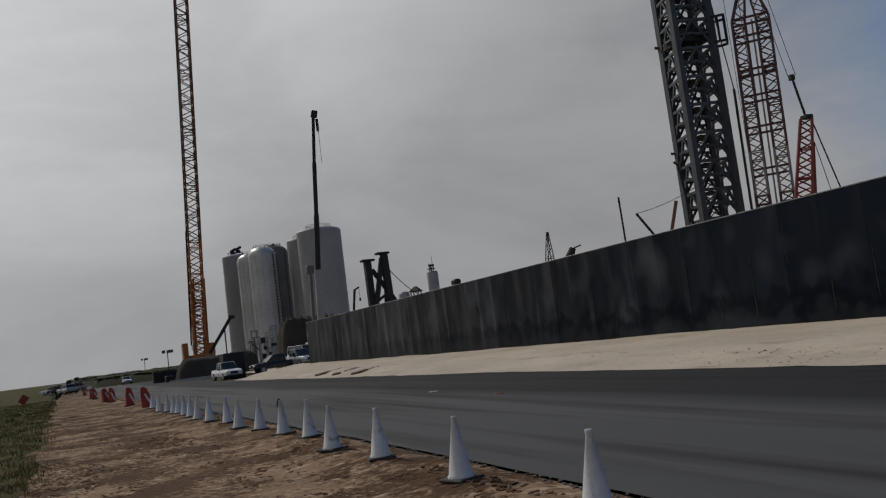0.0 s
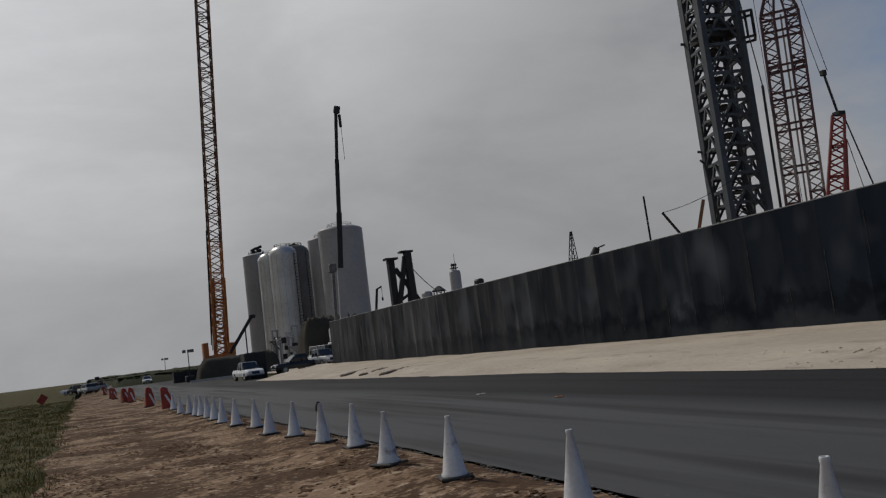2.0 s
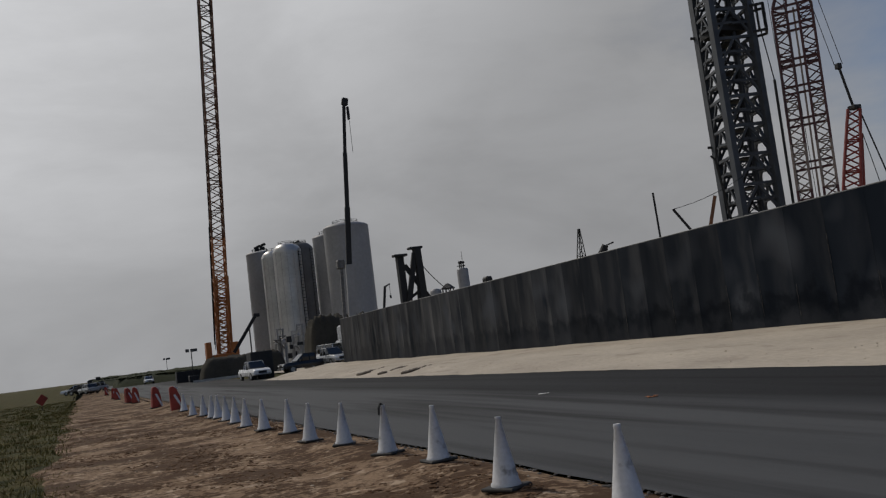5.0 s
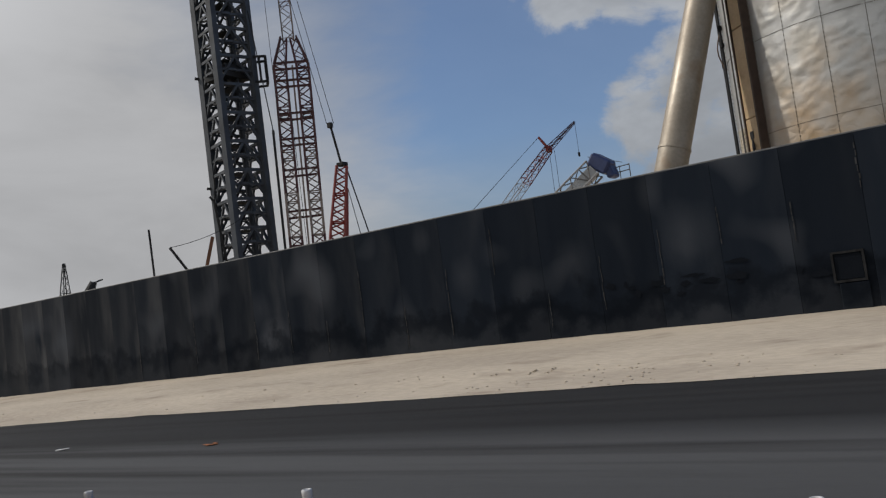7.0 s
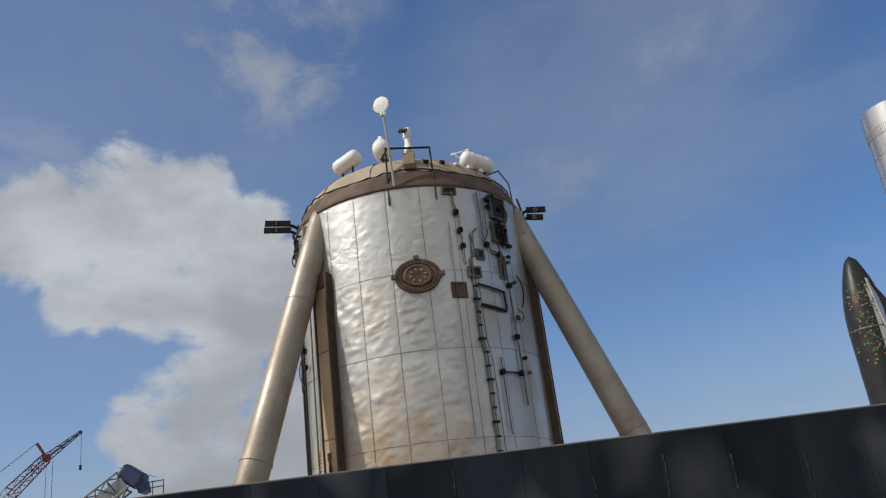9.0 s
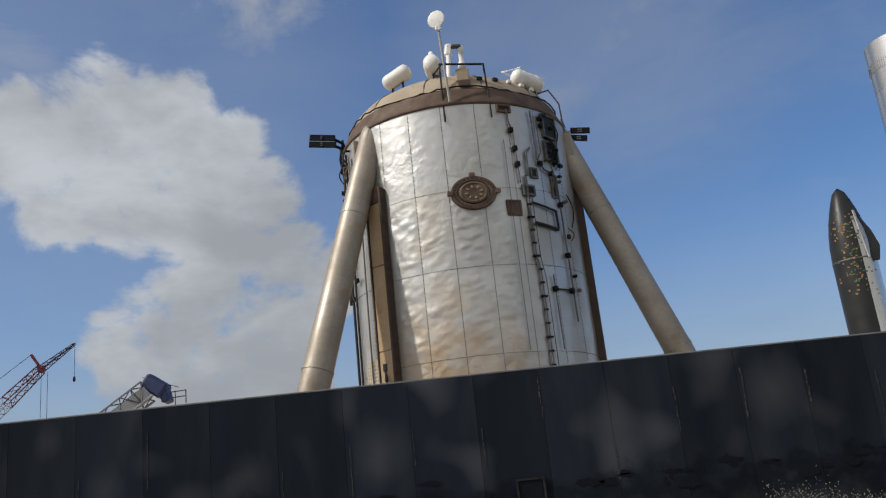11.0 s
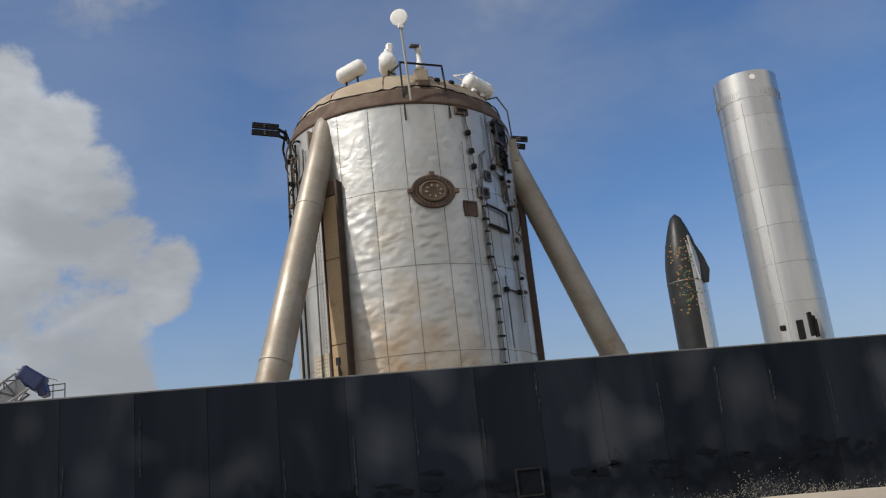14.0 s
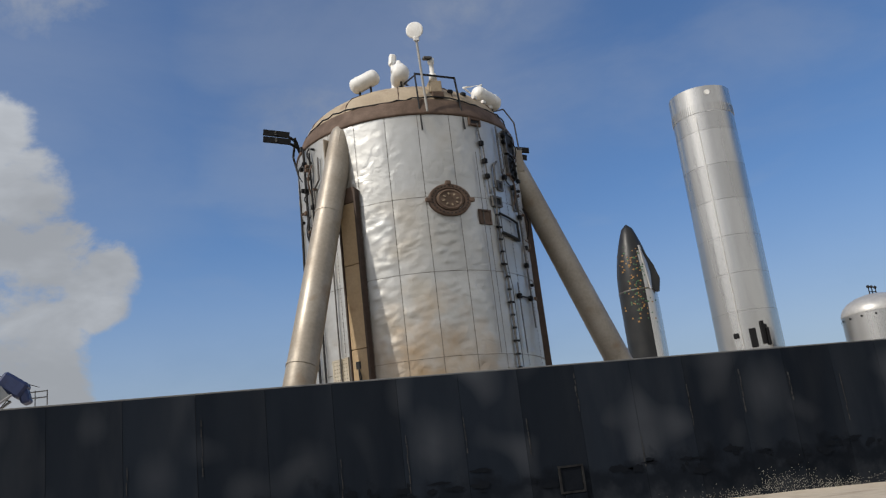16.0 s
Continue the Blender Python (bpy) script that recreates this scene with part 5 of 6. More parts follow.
# dark steel frame with two raised heads
nf = thing("steel_frame", "dark steel support frame with slanting legs and two heads", "steel frame", at=(36.9, 105.2, 0))
for name, a, b, w in (("post", (-1.1, 0.3, 0), (-1.2, 0.3, 12.3), 0.85), ("post", (1.35, -0.4, 0), (0.95, -0.4, 13.1), 0.85), ("brace", (-2.2, 0, 0), (0.65, -0.3, 12.6), 0.6),
                      ("brace", (3.6, -0.6, 4), (-0.7, 0.2, 11.2), 0.55), ("brace", (0.2, 0, 0), (1.1, -0.3, 12.0), 0.6), ("brace", (-1.2, 0.2, 6.5), (1.4, -0.3, 8.2), 0.35)):
    bm = bmesh.new()
    beam(bm, a, b, w, w)
    part(name, bm, DARK, nf)
for x, z in ((-1.25, 12.45), (0.9, 13.25)):
    bm = bmesh.new()
    box(bm, (x, 0, z), (1.75, 1.2, 0.28), bevel=0.05)
    part("head_plate", bm, DARK, nf)
cable(nf, (1.0, -0.4, 11.6), (11.2, 14.8, 8.2), 0.06, 0.4)

# small white tower with a rail on top
mt = thing("white_tower", "slim white tank tower with a dark platform on top", "tower", at=(61.8, 146.0, 0))
bm = bmesh.new()
lathe(bm, [(1.05, 0), (1.05, 13.2), (0.9, 13.5), (0, 13.6)], 24)
part("tower_shell", bm, TANK, mt, smooth=True)
bm = bmesh.new()
for s in (-0.45, -0.1, 0.3):
    bar(bm, (s, 0, 13.4), (s, 0, 14.9), 0.12, 6)
box(bm, (-0.1, 0, 14.0), (1.2, 1.2, 0.12))
box(bm, (-0.05, 0, 14.6), (0.9, 0.8, 0.3))
part("platform", bm, DARK, mt)
cable(mt, (0.2, 0, 14.5), (0.2, 0, 16.6), 0.04, name="antenna")

# a low dome, a hut roof and machinery behind the wall
dm = thing("small_tank", "low grey tank with a rounded top", "tank", at=(46.2, 121, 0))
part("tank_shell", lathe(bmesh.new(), [(0.85, 0), (0.85, 8.3), (0.7, 8.7), (0, 8.85)], 24), TANK, dm, smooth=True)
ht = thing("shelter", "small shelter with a pitched dark roof", "shelter", at=(47.9, 120.3, 0))
bm = bmesh.new()
lathe(bm, [(1.15, 8.55), (1.1, 8.7), (0.25, 9.35), (0, 9.4)], 4)
part("roof", bm, DARK, ht)
for sx, sy in ((-0.6, -0.6), (0.6, -0.6), (0.6, 0.6), (-0.6, 0.6)):
    bm = bmesh.new()
    bar(bm, (sx, sy, 0), (sx, sy, 8.6), 0.1, 6)
    part("post", bm, DARK, ht)
sc_ = thing("loader_crane", "small dark loader crane with a hook", "crane", at=(36.8, 118.9, 0))
bm = bmesh.new()
beam(bm, (-0.3, 0, 1.5), (0.9, -0.3, 9.7), 0.34, 0.34)
part("boom", bm, DARK, sc_)
bm = bmesh.new()
beam(bm, (0.85, -0.3, 9.65), (1.6, -0.4, 10.0), 0.22, 0.22)
part("jib", bm, DARK, sc_)
cable(sc_, (1.55, -0.4, 9.9), (1.55, -0.4, 8.4), 0.03)
bm = bmesh.new()
box(bm, (1.55, -0.4, 8.2), (0.25, 0.2, 0.45), bevel=0.05)
part("hook", bm, DARK, sc_)
bm = bmesh.new()
box(bm, (-0.3, 0, 0.9), (2.2, 5, 1.6), bevel=0.15)
part("carrier", bm, CARS, sc_)
wt = thing("work_machine", "dark machine just showing above the wall", "machine", at=(62.0, 141.0, 0))
bm = bmesh.new()
box(bm, (1.7, -1.0, 5.6), (1.3, 2.0, 11.2), bevel=0.3)
part("body", bm, DARK, wt)

# ---- launch tower ----
tw = thing("launch_tower", "tall dark steel lattice launch tower", "tower", at=(127.4, 142.8, 0))
U, V = Vector((0.743, -0.669, 0)), Vector((0.669, 0.743, 0))
corners = [U * a + V * b for a, b in ((-5.3, 0.0), (-2.0, -7.2), (5.3, -3.9), (2.0, 3.3))]
TH, LV = 122.0, 6.1
for c in corners:
    bm = bmesh.new()
    beam(bm, c, c + Vector((0, 0, TH)), 1.35, 1.35)
    part("column", bm, TOWER, tw)
for i in range(20):
    z0, z1 = i * LV, (i + 1) * LV
    for k in range(4):
        a, b = corners[k], corners[(k + 1) % 4]
        up0, up1 = Vector((0, 0, z0)), Vector((0, 0, z1))
        mid = (a + b) / 2
        bm = bmesh.new()
        beam(bm, a + up1, b + up1, 0.6, 0.6)
        part("girt", bm, TOWER, tw)
        for p, q in ((a + up0, mid + up1), (b + up0, mid + up1), (a + (up0 + up1) / 2, mid + (up0 + up1) / 2 + Vector((0, 0, 0.2))), (b + (up0 + up1) / 2, mid + (up0 + up1) / 2)):
            bm = bmesh.new()
            beam(bm, p, q, 0.48, 0.48)
            part("brace", bm, TOWER, tw)
    # stair flights and pipes inside
    bm = bmesh.new()
    c = sum(corners, Vector()) / 4
    beam(bm, c + Vector((-1.8, 0.3, z0)), c + Vector((1.5, -0.8, z1)), 0.9, 0.35)
    box(bm, c + Vector((0, 0, z1 - 0.2)), (3.6, 3.4, 0.22))
    part("stair_flight", bm, DARK, tw)
bm = bmesh.new()
bar(bm, c + U * 1.6, c + U * 1.6 + Vector((0, 0, TH)), 0.45, 10)
part("riser_pipe", bm, TOWER, tw)
# lift shaft inside: four slim columns, ringed and cross-braced at each level
shaft = [c + U * a + V * b for a, b in ((-1.9, -1.6), (1.9, -1.6), (1.9, 1.6), (-1.9, 1.6))]
for q in shaft:
    part("shaft_column", beam(bmesh.new(), q, q + Vector((0, 0, TH)), 0.42, 0.42), TOWER, tw)
for i in range(40):
    z0, z1 = Vector((0, 0, i * LV / 2)), Vector((0, 0, (i + 1) * LV / 2))
    for k in range(4):
        p, q = shaft[k], shaft[(k + 1) % 4]
        part("shaft_brace", beam(bmesh.new(), p + (z0 if i % 2 else z1), q + (z1 if i % 2 else z0), 0.24, 0.24), TOWER, tw)
    if i % 2 == 0:
        for k in range(4):
            part("floor_beam", beam(bmesh.new(), corners[k] + z1, shaft[k] + z1, 0.34, 0.34), TOWER, tw)
# carriage and work platform near mid height
cg = part("carriage", box(bmesh.new(), c + Vector((0, 0, 58)), (7.0, 6.6, 2.6)), DARK, tw, "dark carriage inside the tower")
pl = bmesh.new()
for z in (55.5, 61.0):
    for a, b in (((5.3, -4.4), (8.2, -4.4)), ((8.2, -4.4), (8.2, -1.0)), ((8.2, -1.0), (4.6, 0.0))):
        beam(pl, U * a[0] + V * a[1] + Vector((0, 0, z)), U * b[0] + V * b[1] + Vector((0, 0, z)), 0.45, 0.45)
for a in ((8.2, -4.4), (8.2, -1.0), (6.8, -4.4)):
    beam(pl, U * a[0] + V * a[1] + Vector((0, 0, 55.5)), U * a[0] + V * a[1] + Vector((0, 0, 61)), 0.35, 0.35)
part("side_platform", pl, DARK, tw)
for z in (58.0, 34.0, 82.0):
    bm = bmesh.new()
    beam(bm, corners[0] + Vector((0, 0, z)), corners[0] - U * 1.6 + Vector((0, 0, z + 0.3)), 0.5, 0.5)
    part("clamp", bm, DARK, tw)

# lift boom beside the tower
al = thing("aerial_lift", "slim dark aerial work lift beside the tower", "aerial lift", at=(120.5, 143.5, 0))
bm = bmesh.new()
beam(bm, (2.2, -0.6, 8.0), (0.8, 1.0, 31.0), 0.45, 0.45)
beam(bm, (0.8, 1.0, 31.0), (0.1, 1.5, 32.0), 0.4, 0.4)
beam(bm, (0.8, 1.0, 30.0), (1.3, 0.6, 36.0), 0.25, 0.25)
part("boom", bm, DARK, al)
bm = bmesh.new()
box(bm, (2.2, -0.6, 4), (2.4, 4, 8), bevel=0.3)
part("chassis", bm, DARK, al)

# white and red crawler crane with a double lower boom
lc = thing("crawler_crane", "white and dark red crawler crane with a twin lattice lower boom", "crane", at=(131.0, 128.8, 0))
UL = Vector((0.68, -0.73, 0))
b0, b1 = Vector((-0.2, 0.2, 3)), Vector((0.75, -0.75, 57.5))
for s in (-2.35, 2.35):
    for k in range(6):
        a, b = b0.lerp(b1, k / 6) + UL * s, b0.lerp(b1, (k + 1) / 6) + UL * s
        lattice_part(lc, "boom", a, b, 2.5, 2.5, CREAM if k in (0, 2) else MAROON, 1.7, 0.24, CREAM if k in (0, 2, 3) else MAROON, UL)
    lattice_part(lc, "boom_taper", b1 + UL * s, b1 + UL * s * 0.42 + Vector((0.05, -0.05, 6.0)), 2.5, 1.3, MAROON, 2.0, 0.2, MAROON, UL)
for f in (0.25, 0.42, 0.58, 0.70, 0.80, 0.93, 1.0):
    bm = bmesh.new()
    m = b0.lerp(b1, f)
    for dz in (-0.7, 0.7):
        beam(bm, m - UL * 3.6 + Vector((0, 0, dz)), m + UL * 3.6 + Vector((0, 0, dz)), 0.42, 0.42)
    part("cross_frame", bm, MAROON, lc)
n0, n1 = b1 + Vector((0.05, -0.05, 5.6)), Vector((0.9, -0.9, 86.5))
for k in range(3):
    lattice_part(lc, "upper_boom", n0.lerp(n1, k / 3), n0.lerp(n1, (k + 1) / 3), 2.3, 2.3, CREAM, 2.2, 0.15, MAROON if k % 2 else CREAM, UL)
lattice_part(lc, "boom_head", n1, n1 + Vector((0, 0, 6)), 2.3, 5.0, REDM, 2.0, 0.28, REDM, UL)
bm = bmesh.new()
beam(bm, b0 + UL * 0.2, b1 + UL * 0.2, 0.35, 0.35)
part("hoist_rope_guide", bm, CREAM, lc)
cable(lc, Vector((-3.4, 3.4, 2)), Vector((-3.0, 3.0, 44)), 0.28, name="backstay")
cable(lc, Vector((-3.0, 3.0, 44)), Vector((-4.6, 4.8, 70)), 0.12)
bm = bmesh.new()
box(bm, (0, 0, 3), (8, 10, 3.4), bevel=0.3)
part("engine_house", bm, REDM, lc)
for s in (-4, 4):
    bm = bmesh.new()
    box(bm, UL * s + Vector((0, 0, 0.9)), (2.0, 11, 1.7), bevel=0.4)
    part("crawler_track", bm, DARK, lc)

# red derrick mast and its ropes
dk = thing("derrick_mast", "short red lattice derrick mast with hoist ropes", "crane mast", at=(120.2, 111.0, 0))
m0, m1 = Vector((-2.2, 2.4, 0)), Vector((1.5, -1.8, 31.2))
for k in range(3):
    lattice_part(dk, "mast", m0.lerp(m1, k / 3), m0.lerp(m1, (k + 1) / 3), (3.1, 2.9, 2.6)[k], (2.9, 2.6, 1.9)[k], REDM, 1.4, 0.26, REDM, UL)
bm = bmesh.new()
beam(bm, (0.9, -1.0, 14), (1.9, -2.1, 27), 0.55, 0.55)
part("rear_strut", bm, REDM, dk)
bm = bmesh.new()
beam(bm, (1.55, -1.85, 31.2), (0.75, -0.95, 39.0), 0.42, 0.42)
box(bm, (1.6, -1.9, 31.6), (1.6, 1.6, 0.7), bevel=0.1)
box(bm, (0.7, -0.9, 39.2), (0.9, 0.9, 1.0), bevel=0.1)
part("sheave_block", bm, DARK, dk)
for o in (-0.4, 0.5):
    cable(dk, (0.7 + o, -0.9 - o, 39.5), (-3.2 + o, 5.0 - o, 82), 0.06)
cable(dk, (2.0, -2.4, 31.2), (4.2, -4.8, 16.0), 0.13)
cable(dk, (2.0, -2.3, 26.8), (3.2, -3.6, 15.0), 0.07)
for o in (0.0, 1.8):
    cable(dk, (-3.5 + o, 8.0 - o, 100), (-3.5 + o, 8.0 - o, 10), 0.05)

# masts and small booms near the tower
pm = thing("mast_pole", "thin dark mast pole", "pole", at=(112.0, 153.9, 0))
bar_m = bmesh.new()
beam(bar_m, (0, 0, 0), (-0.35, 0.25, 26.5), 0.42, 0.42)
part("pole", bar_m, DARK, pm)
vb = thing("folding_boom", "pair of folded concrete-pump booms", "boom", at=(107.6, 137.0, 0))
bm = bmesh.new()
beam(bm, (-2.9, 2.3, 20.6), (2.4, -2.2, 9.0), 0.5, 0.5)
part("boom_arm", bm, DARK, vb)
bm = bmesh.new()
beam(bm, (3.3, -2.8, 21.9), (0.4, 0.2, 8.0), 0.6, 0.6)
part("boom_arm", bm, DIMORANGE, vb)
bm = bmesh.new()
box(bm, (1.2, -0.8, 4.4), (3.5, 5, 8.8), bevel=0.4)
part("pump_truck", bm, DARK, vb)
cable(vb, (-2.9, 2.3, 20.6), (12, -3, 26.0), 0.06, 0.8)
lt = thing("lattice_mast", "small dark lattice mast", "mast", at=(99.4, 167.4, 0))
lattice_part(lt, "mast", (0, 0, 0), (0.5, -0.3, 15.5), 1.6, 1.4, DARK, 1.5, 0.1)
lattice_part(lt, "mast_top", (0.5, -0.3, 15.5), (0.7, -0.45, 21.6), 1.4, 0.3, DARK, 1.2, 0.1)
cm = thing("concrete_mixer_top", "dark drum-shaped machine top above the wall", "machine", at=(104.0, 164.3, 0))
bm = bmesh.new()
bar(bm, (-0.9, 0.5, 14.0), (0.4, -0.3, 17.2), 1.2, 12, 0.7)
beam(bm, (-0.4, 0, 16.8), (2.0, -1.2, 17.6), 0.3, 0.3)
part("drum", bm, DARK, cm)
bm = bmesh.new()
box(bm, (0, 0, 7.0), (2.4, 2.4, 14), bevel=0.3)
part("stand", bm, DARK, cm)

# red lattice crane further along, and a blue conveyor head
r2 = thing("lattice_crane", "distant red-topped white lattice crane with a raised jib", "crane", at=(131.7, 77.8, 0))
q0, q1, q2 = Vector((-16.3, 13.1, 0)), Vector((10.45, -1.35, 29.14)), Vector((21.4, -2.25, 35.23))
lattice_part(r2, "boom", q0, q0.lerp(q1, 0.8), 1.6, 1.6, TANK, 1.6, 0.08, TANK)
lattice_part(r2, "boom_top", q0.lerp(q1, 0.8), q1, 1.6, 1.2, MAROON, 1.4, 0.11, REDM)
lattice_part(r2, "jib", q1, q2, 0.9, 0.3, MAROON, 1.2, 0.08, MAROON)
bm = bmesh.new()
beam(bm, q1, (10.3, 0.35, 31.7), 0.4, 0.4)
box(bm, q1, (1.1, 1.1, 1.1), bevel=0.2)
part("jib_strut", bm, REDM, r2)
cable(r2, (10.3, 0.35, 31.7), q0.lerp(q1, 0.1) + Vector((-1.5, 2, 6)), 0.05)
cable(r2, q2, q2 - Vector((0, 0, 6.2)), 0.04)
bm = bmesh.new()
box(bm, q2 - Vector((0, 0, 6.4)), (0.4, 0.4, 0.9), bevel=0.1)
part("hook_block", bm, DARK, r2)
for o in (0, 0.9):
    cable(r2, q1 + Vector((o * 0.4, -o, -0.5)), q1 + Vector((o * 0.4, -o, -20)), 0.04)

bc = thing("conveyor_head", "raised conveyor boom with a dark blue head", "conveyor", at=(51.6, 30.4, 0))
c0, c1 = Vector((-1.4, 3.6, 5.6)), Vector((0.55, -1.5, 9.75))
lattice_part(bc, "boom", c0, c1, 1.15, 1.15, TANK, 0.8, 0.07, PIPE)
bm = bmesh.new()
beam(bm, c0 + Vector((0, 0, -0.1)), c1 + Vector((0, 0, -0.1)), 0.9, 0.8)
part("belt_bed", bm, CARS, bc)
bm = bmesh.new()
box(bm, (0.7, -1.95, 10.0), (1.2, 1.5, 1.0), Matrix.Rotation(radians(35), 3, "X"), 0.15)
box(bm, (0.85, -2.5, 9.5), (1.1, 0.5, 1.1), Matrix.Rotation(radians(-15), 3, "X"), 0.1)
part("drive_head", bm, BLUEM, bc)
bm = bmesh.new()
for z in (9.35, 9.7):
    bar(bm, (1.0, -2.6, z - 0.1), (1.3, -3.6, z), 0.035, 5)
bar(bm, (1.3, -3.6, 9.75), (1.3, -3.6, 8.9), 0.035, 5)
bar(bm, (1.1, -3.0, 9.7), (1.1, -3.0, 8.6), 0.03, 5)
bar(bm, (0.4, -1.2, 10.6), (1.2, -3.2, 9.9), 0.02, 5)
part("guard_rail", bm, PIPE, bc)
for s in (-0.6, 0.6):
    bm = bmesh.new()
    beam(bm, (-0.6 + s, 1.4 , 0), (-0.4, 1.0, 7.6), 0.3, 0.3)
    part("support_leg", bm, PIPE, bc)

# ---- tall booster, tiled ship, domed tank ----
bo = thing("rocket_booster", "tall plain stainless steel booster section", "rocket stage", at=(105.6, -57.0, 0))
BR = 4.5
zs = [0.0, 4.5] + [4.5 + 1.83 * 3 * k for k in range(1, 9)] + [51.2]
for z0, z1 in zip(zs, zs[1:]):
    bm = bmesh.new()
    lathe(bm, [(BR, z0 + 0.03), (BR, z1 - 0.03)], 96)
    part("hull_ring", bm, BRIGHT, bo, smooth=True)
    bm = bmesh.new()
    lathe(bm, [(BR - 0.03, z1 - 0.03), (BR - 0.03, z1 + 0.03)], 96)
    part("weld_seam", bm, STEEL, bo, smooth=True)
bm = bmesh.new()
lathe(bm, [(BR + 0.04, 51.24), (BR + 0.04, 55.3), (BR - 0.12, 55.34), (BR - 0.12, 52)], 96)
part("interstage_ring", bm, BRIGHT, bo)
for f in bo.children[-1].data.polygons:
    f.use_smooth = abs(f.normal.z) < 0.3
bm = bmesh.new()
box(bm, ((BR + 0.04) * math.cos(radians(133)), (BR + 0.04) * math.sin(radians(133)), 25.5), (0.12, 0.16, 50), Matrix.Rotation(radians(133), 3, "Z"), 0.02)
part("cable_cover", bm, STEEL, bo, "long thin cable cover")
for k in range(90):
    a = 2 * math.pi * k / 90
    bm = bmesh.new()
    box(bm, ((BR + 0.06) * math.cos(a), (BR + 0.06) * math.sin(a), 51.9), (0.09, 0.14, 1.3), Matrix.Rotation(a, 3, "Z"))
    part("stringer", bm, BRIGHT, bo)
for deg, z, w, h in ((162, 54.2, 0.8, 0.8),):
    bm = bmesh.new()
    a = radians(deg)
    bar(bm, ((BR + 0.03) * math.cos(a), (BR + 0.03) * math.sin(a), z), ((BR + 0.12) * math.cos(a), (BR + 0.12) * math.sin(a), z), w / 2, 16)
    part("port", bm, WHITE, bo)
for deg, z, w, h in ((152, 17.0, 0.9, 2.6), (124, 17.6, 0.7, 0.7), (170, 17.6, 0.5, 3.2), (178, 17.0, 0.4, 2.4), (174, 18.4, 0.6, 0.6)):
    a = radians(deg)
    bm = bmesh.new()
    box(bm, ((BR + 0.05) * math.cos(a), (BR + 0.05) * math.sin(a), z), (0.5, w, h), Matrix.Rotation(a, 3, "Z"), 0.05)
    part("service_port", bm, MATT, bo)

sh = thing("rocket_ship", "ship with black heat tiles, pointed nose and folded flap", "rocket ship", at=(180.5, -82.2, 0))
prof = [(4.5, 0), (4.5, 42.0)] + [(4.5 * math.cos(k) ** 0.8, 42.0 + 16.8 * (k / 1.45)) for k in (0.3, 0.55, 0.8, 1.0, 1.2, 1.35)] + [(0.7, 58.3), (0, 58.9)]
bm = bmesh.new()
lathe(bm, prof, 72)
for f in bm.faces:
    c = f.calc_center_median()
    f.material_index = 1 if math.sin(math.atan2(c.y, c.x) + radians(6)) > 0 or c.z > 50 else 0
part("hull", bm, (BRIGHT, TILE), sh, "half steel, half black-tiled hull", True)
bm = bmesh.new()
vs = [bm.verts.new(v) for v in ((-3.0, -0.9, 53.0), (-4.3, -1.4, 41.5), (-4.5, -3.2, 40.8), (-4.2, -4.1, 44.0), (-3.6, -3.4, 47.5))]
f = bm.faces.new(vs)
r = bmesh.ops.extrude_face_region(bm, geom=[f])
bmesh.ops.translate(bm, vec=(0.7, 0.3, 0), verts=[v for v in r["geom"] if isinstance(v, bmesh.types.BMVert)])
bmesh.ops.recalc_face_normals(bm, faces=bm.faces)
part("flap", bm, TILE, sh, "black folded forward flap")
bm = bmesh.new()
beam(bm, (-3.5, -0.5, 52.5), (-4.7, -1.0, 41.5), 0.5, 0.35)
part("flap_fairing", bm, STEEL, sh, "grey hinge fairing")
bm = bmesh.new()
lathe(bm, [(4.5, 41.6), (4.56, 41.65), (4.56, 41.9), (4.5, 41.95)], 72)
part("collar", bm, PIPE, sh, smooth=True)
# bare and primed patches among the tiles
for k, (mat_, n_) in enumerate(((surf("amber primer", (0.30, 0.16, 0.05), (0.22, 0.12, 0.04), 0.7), 70), (surf("green primer", (0.05, 0.13, 0.06), (0.04, 0.10, 0.05), 0.6), 60))):
    bm = bmesh.new()
    for i in range(n_):
        a, z = radians(random.gauss(146 + 12 * k, 22)), random.choice((random.gauss(38.0, 2.0), random.gauss(48, 4)))
        if z > 53:
            continue
        t = max(0, (z - 42) / 16.8 * 1.45)
        rr = 4.5 * math.cos(min(t, 1.3)) ** 0.8 + 0.03
        box(bm, (rr * math.cos(a), rr * math.sin(a), z), (0.08, random.uniform(0.2, 0.5), random.uniform(0.2, 0.4)), Matrix.Rotation(a, 3, "Z"))
    tagged(part("bare_tile", bm, mat_, sh, "bare primed patches among the tiles"), kind="stuff")

dt = thing("domed_tank", "squat stainless tank with a domed roof", "storage tank", at=(91.2, -66.7, 0))
bm = bmesh.new()
lathe(bm, [(4.45, 0), (4.45, 17.4)], 72)
part("tank_shell", bm, BRIGHT, dt, smooth=True)
bm = bmesh.new()
lathe(bm, [(4.5, 17.35), (4.5, 17.5)] + [(4.45 * math.cos(k), 17.5 + 2.5 * math.sin(k)) for k in (0.15, 0.4, 0.7, 1.0, 1.3)] + [(0, 20.0)], 72)
part("tank_roof", bm, STEEL, dt, smooth=True)
bm = bmesh.new()
for s in (-0.8, 0.0, 0.9):
    bar(bm, (s * 0.4, -s, 19.7), (s * 0.4, -s, 20.8), 0.07, 6)
    bmesh.ops.create_icosphere(bm, subdivisions=2, radius=0.22, matrix=Matrix.Translation((s * 0.4, -s, 20.95)))
bar(bm, (-0.4, 0.9, 20.3), (0.4, -1.0, 20.3), 0.06, 6)
part("vent", bm, DARK, dt)
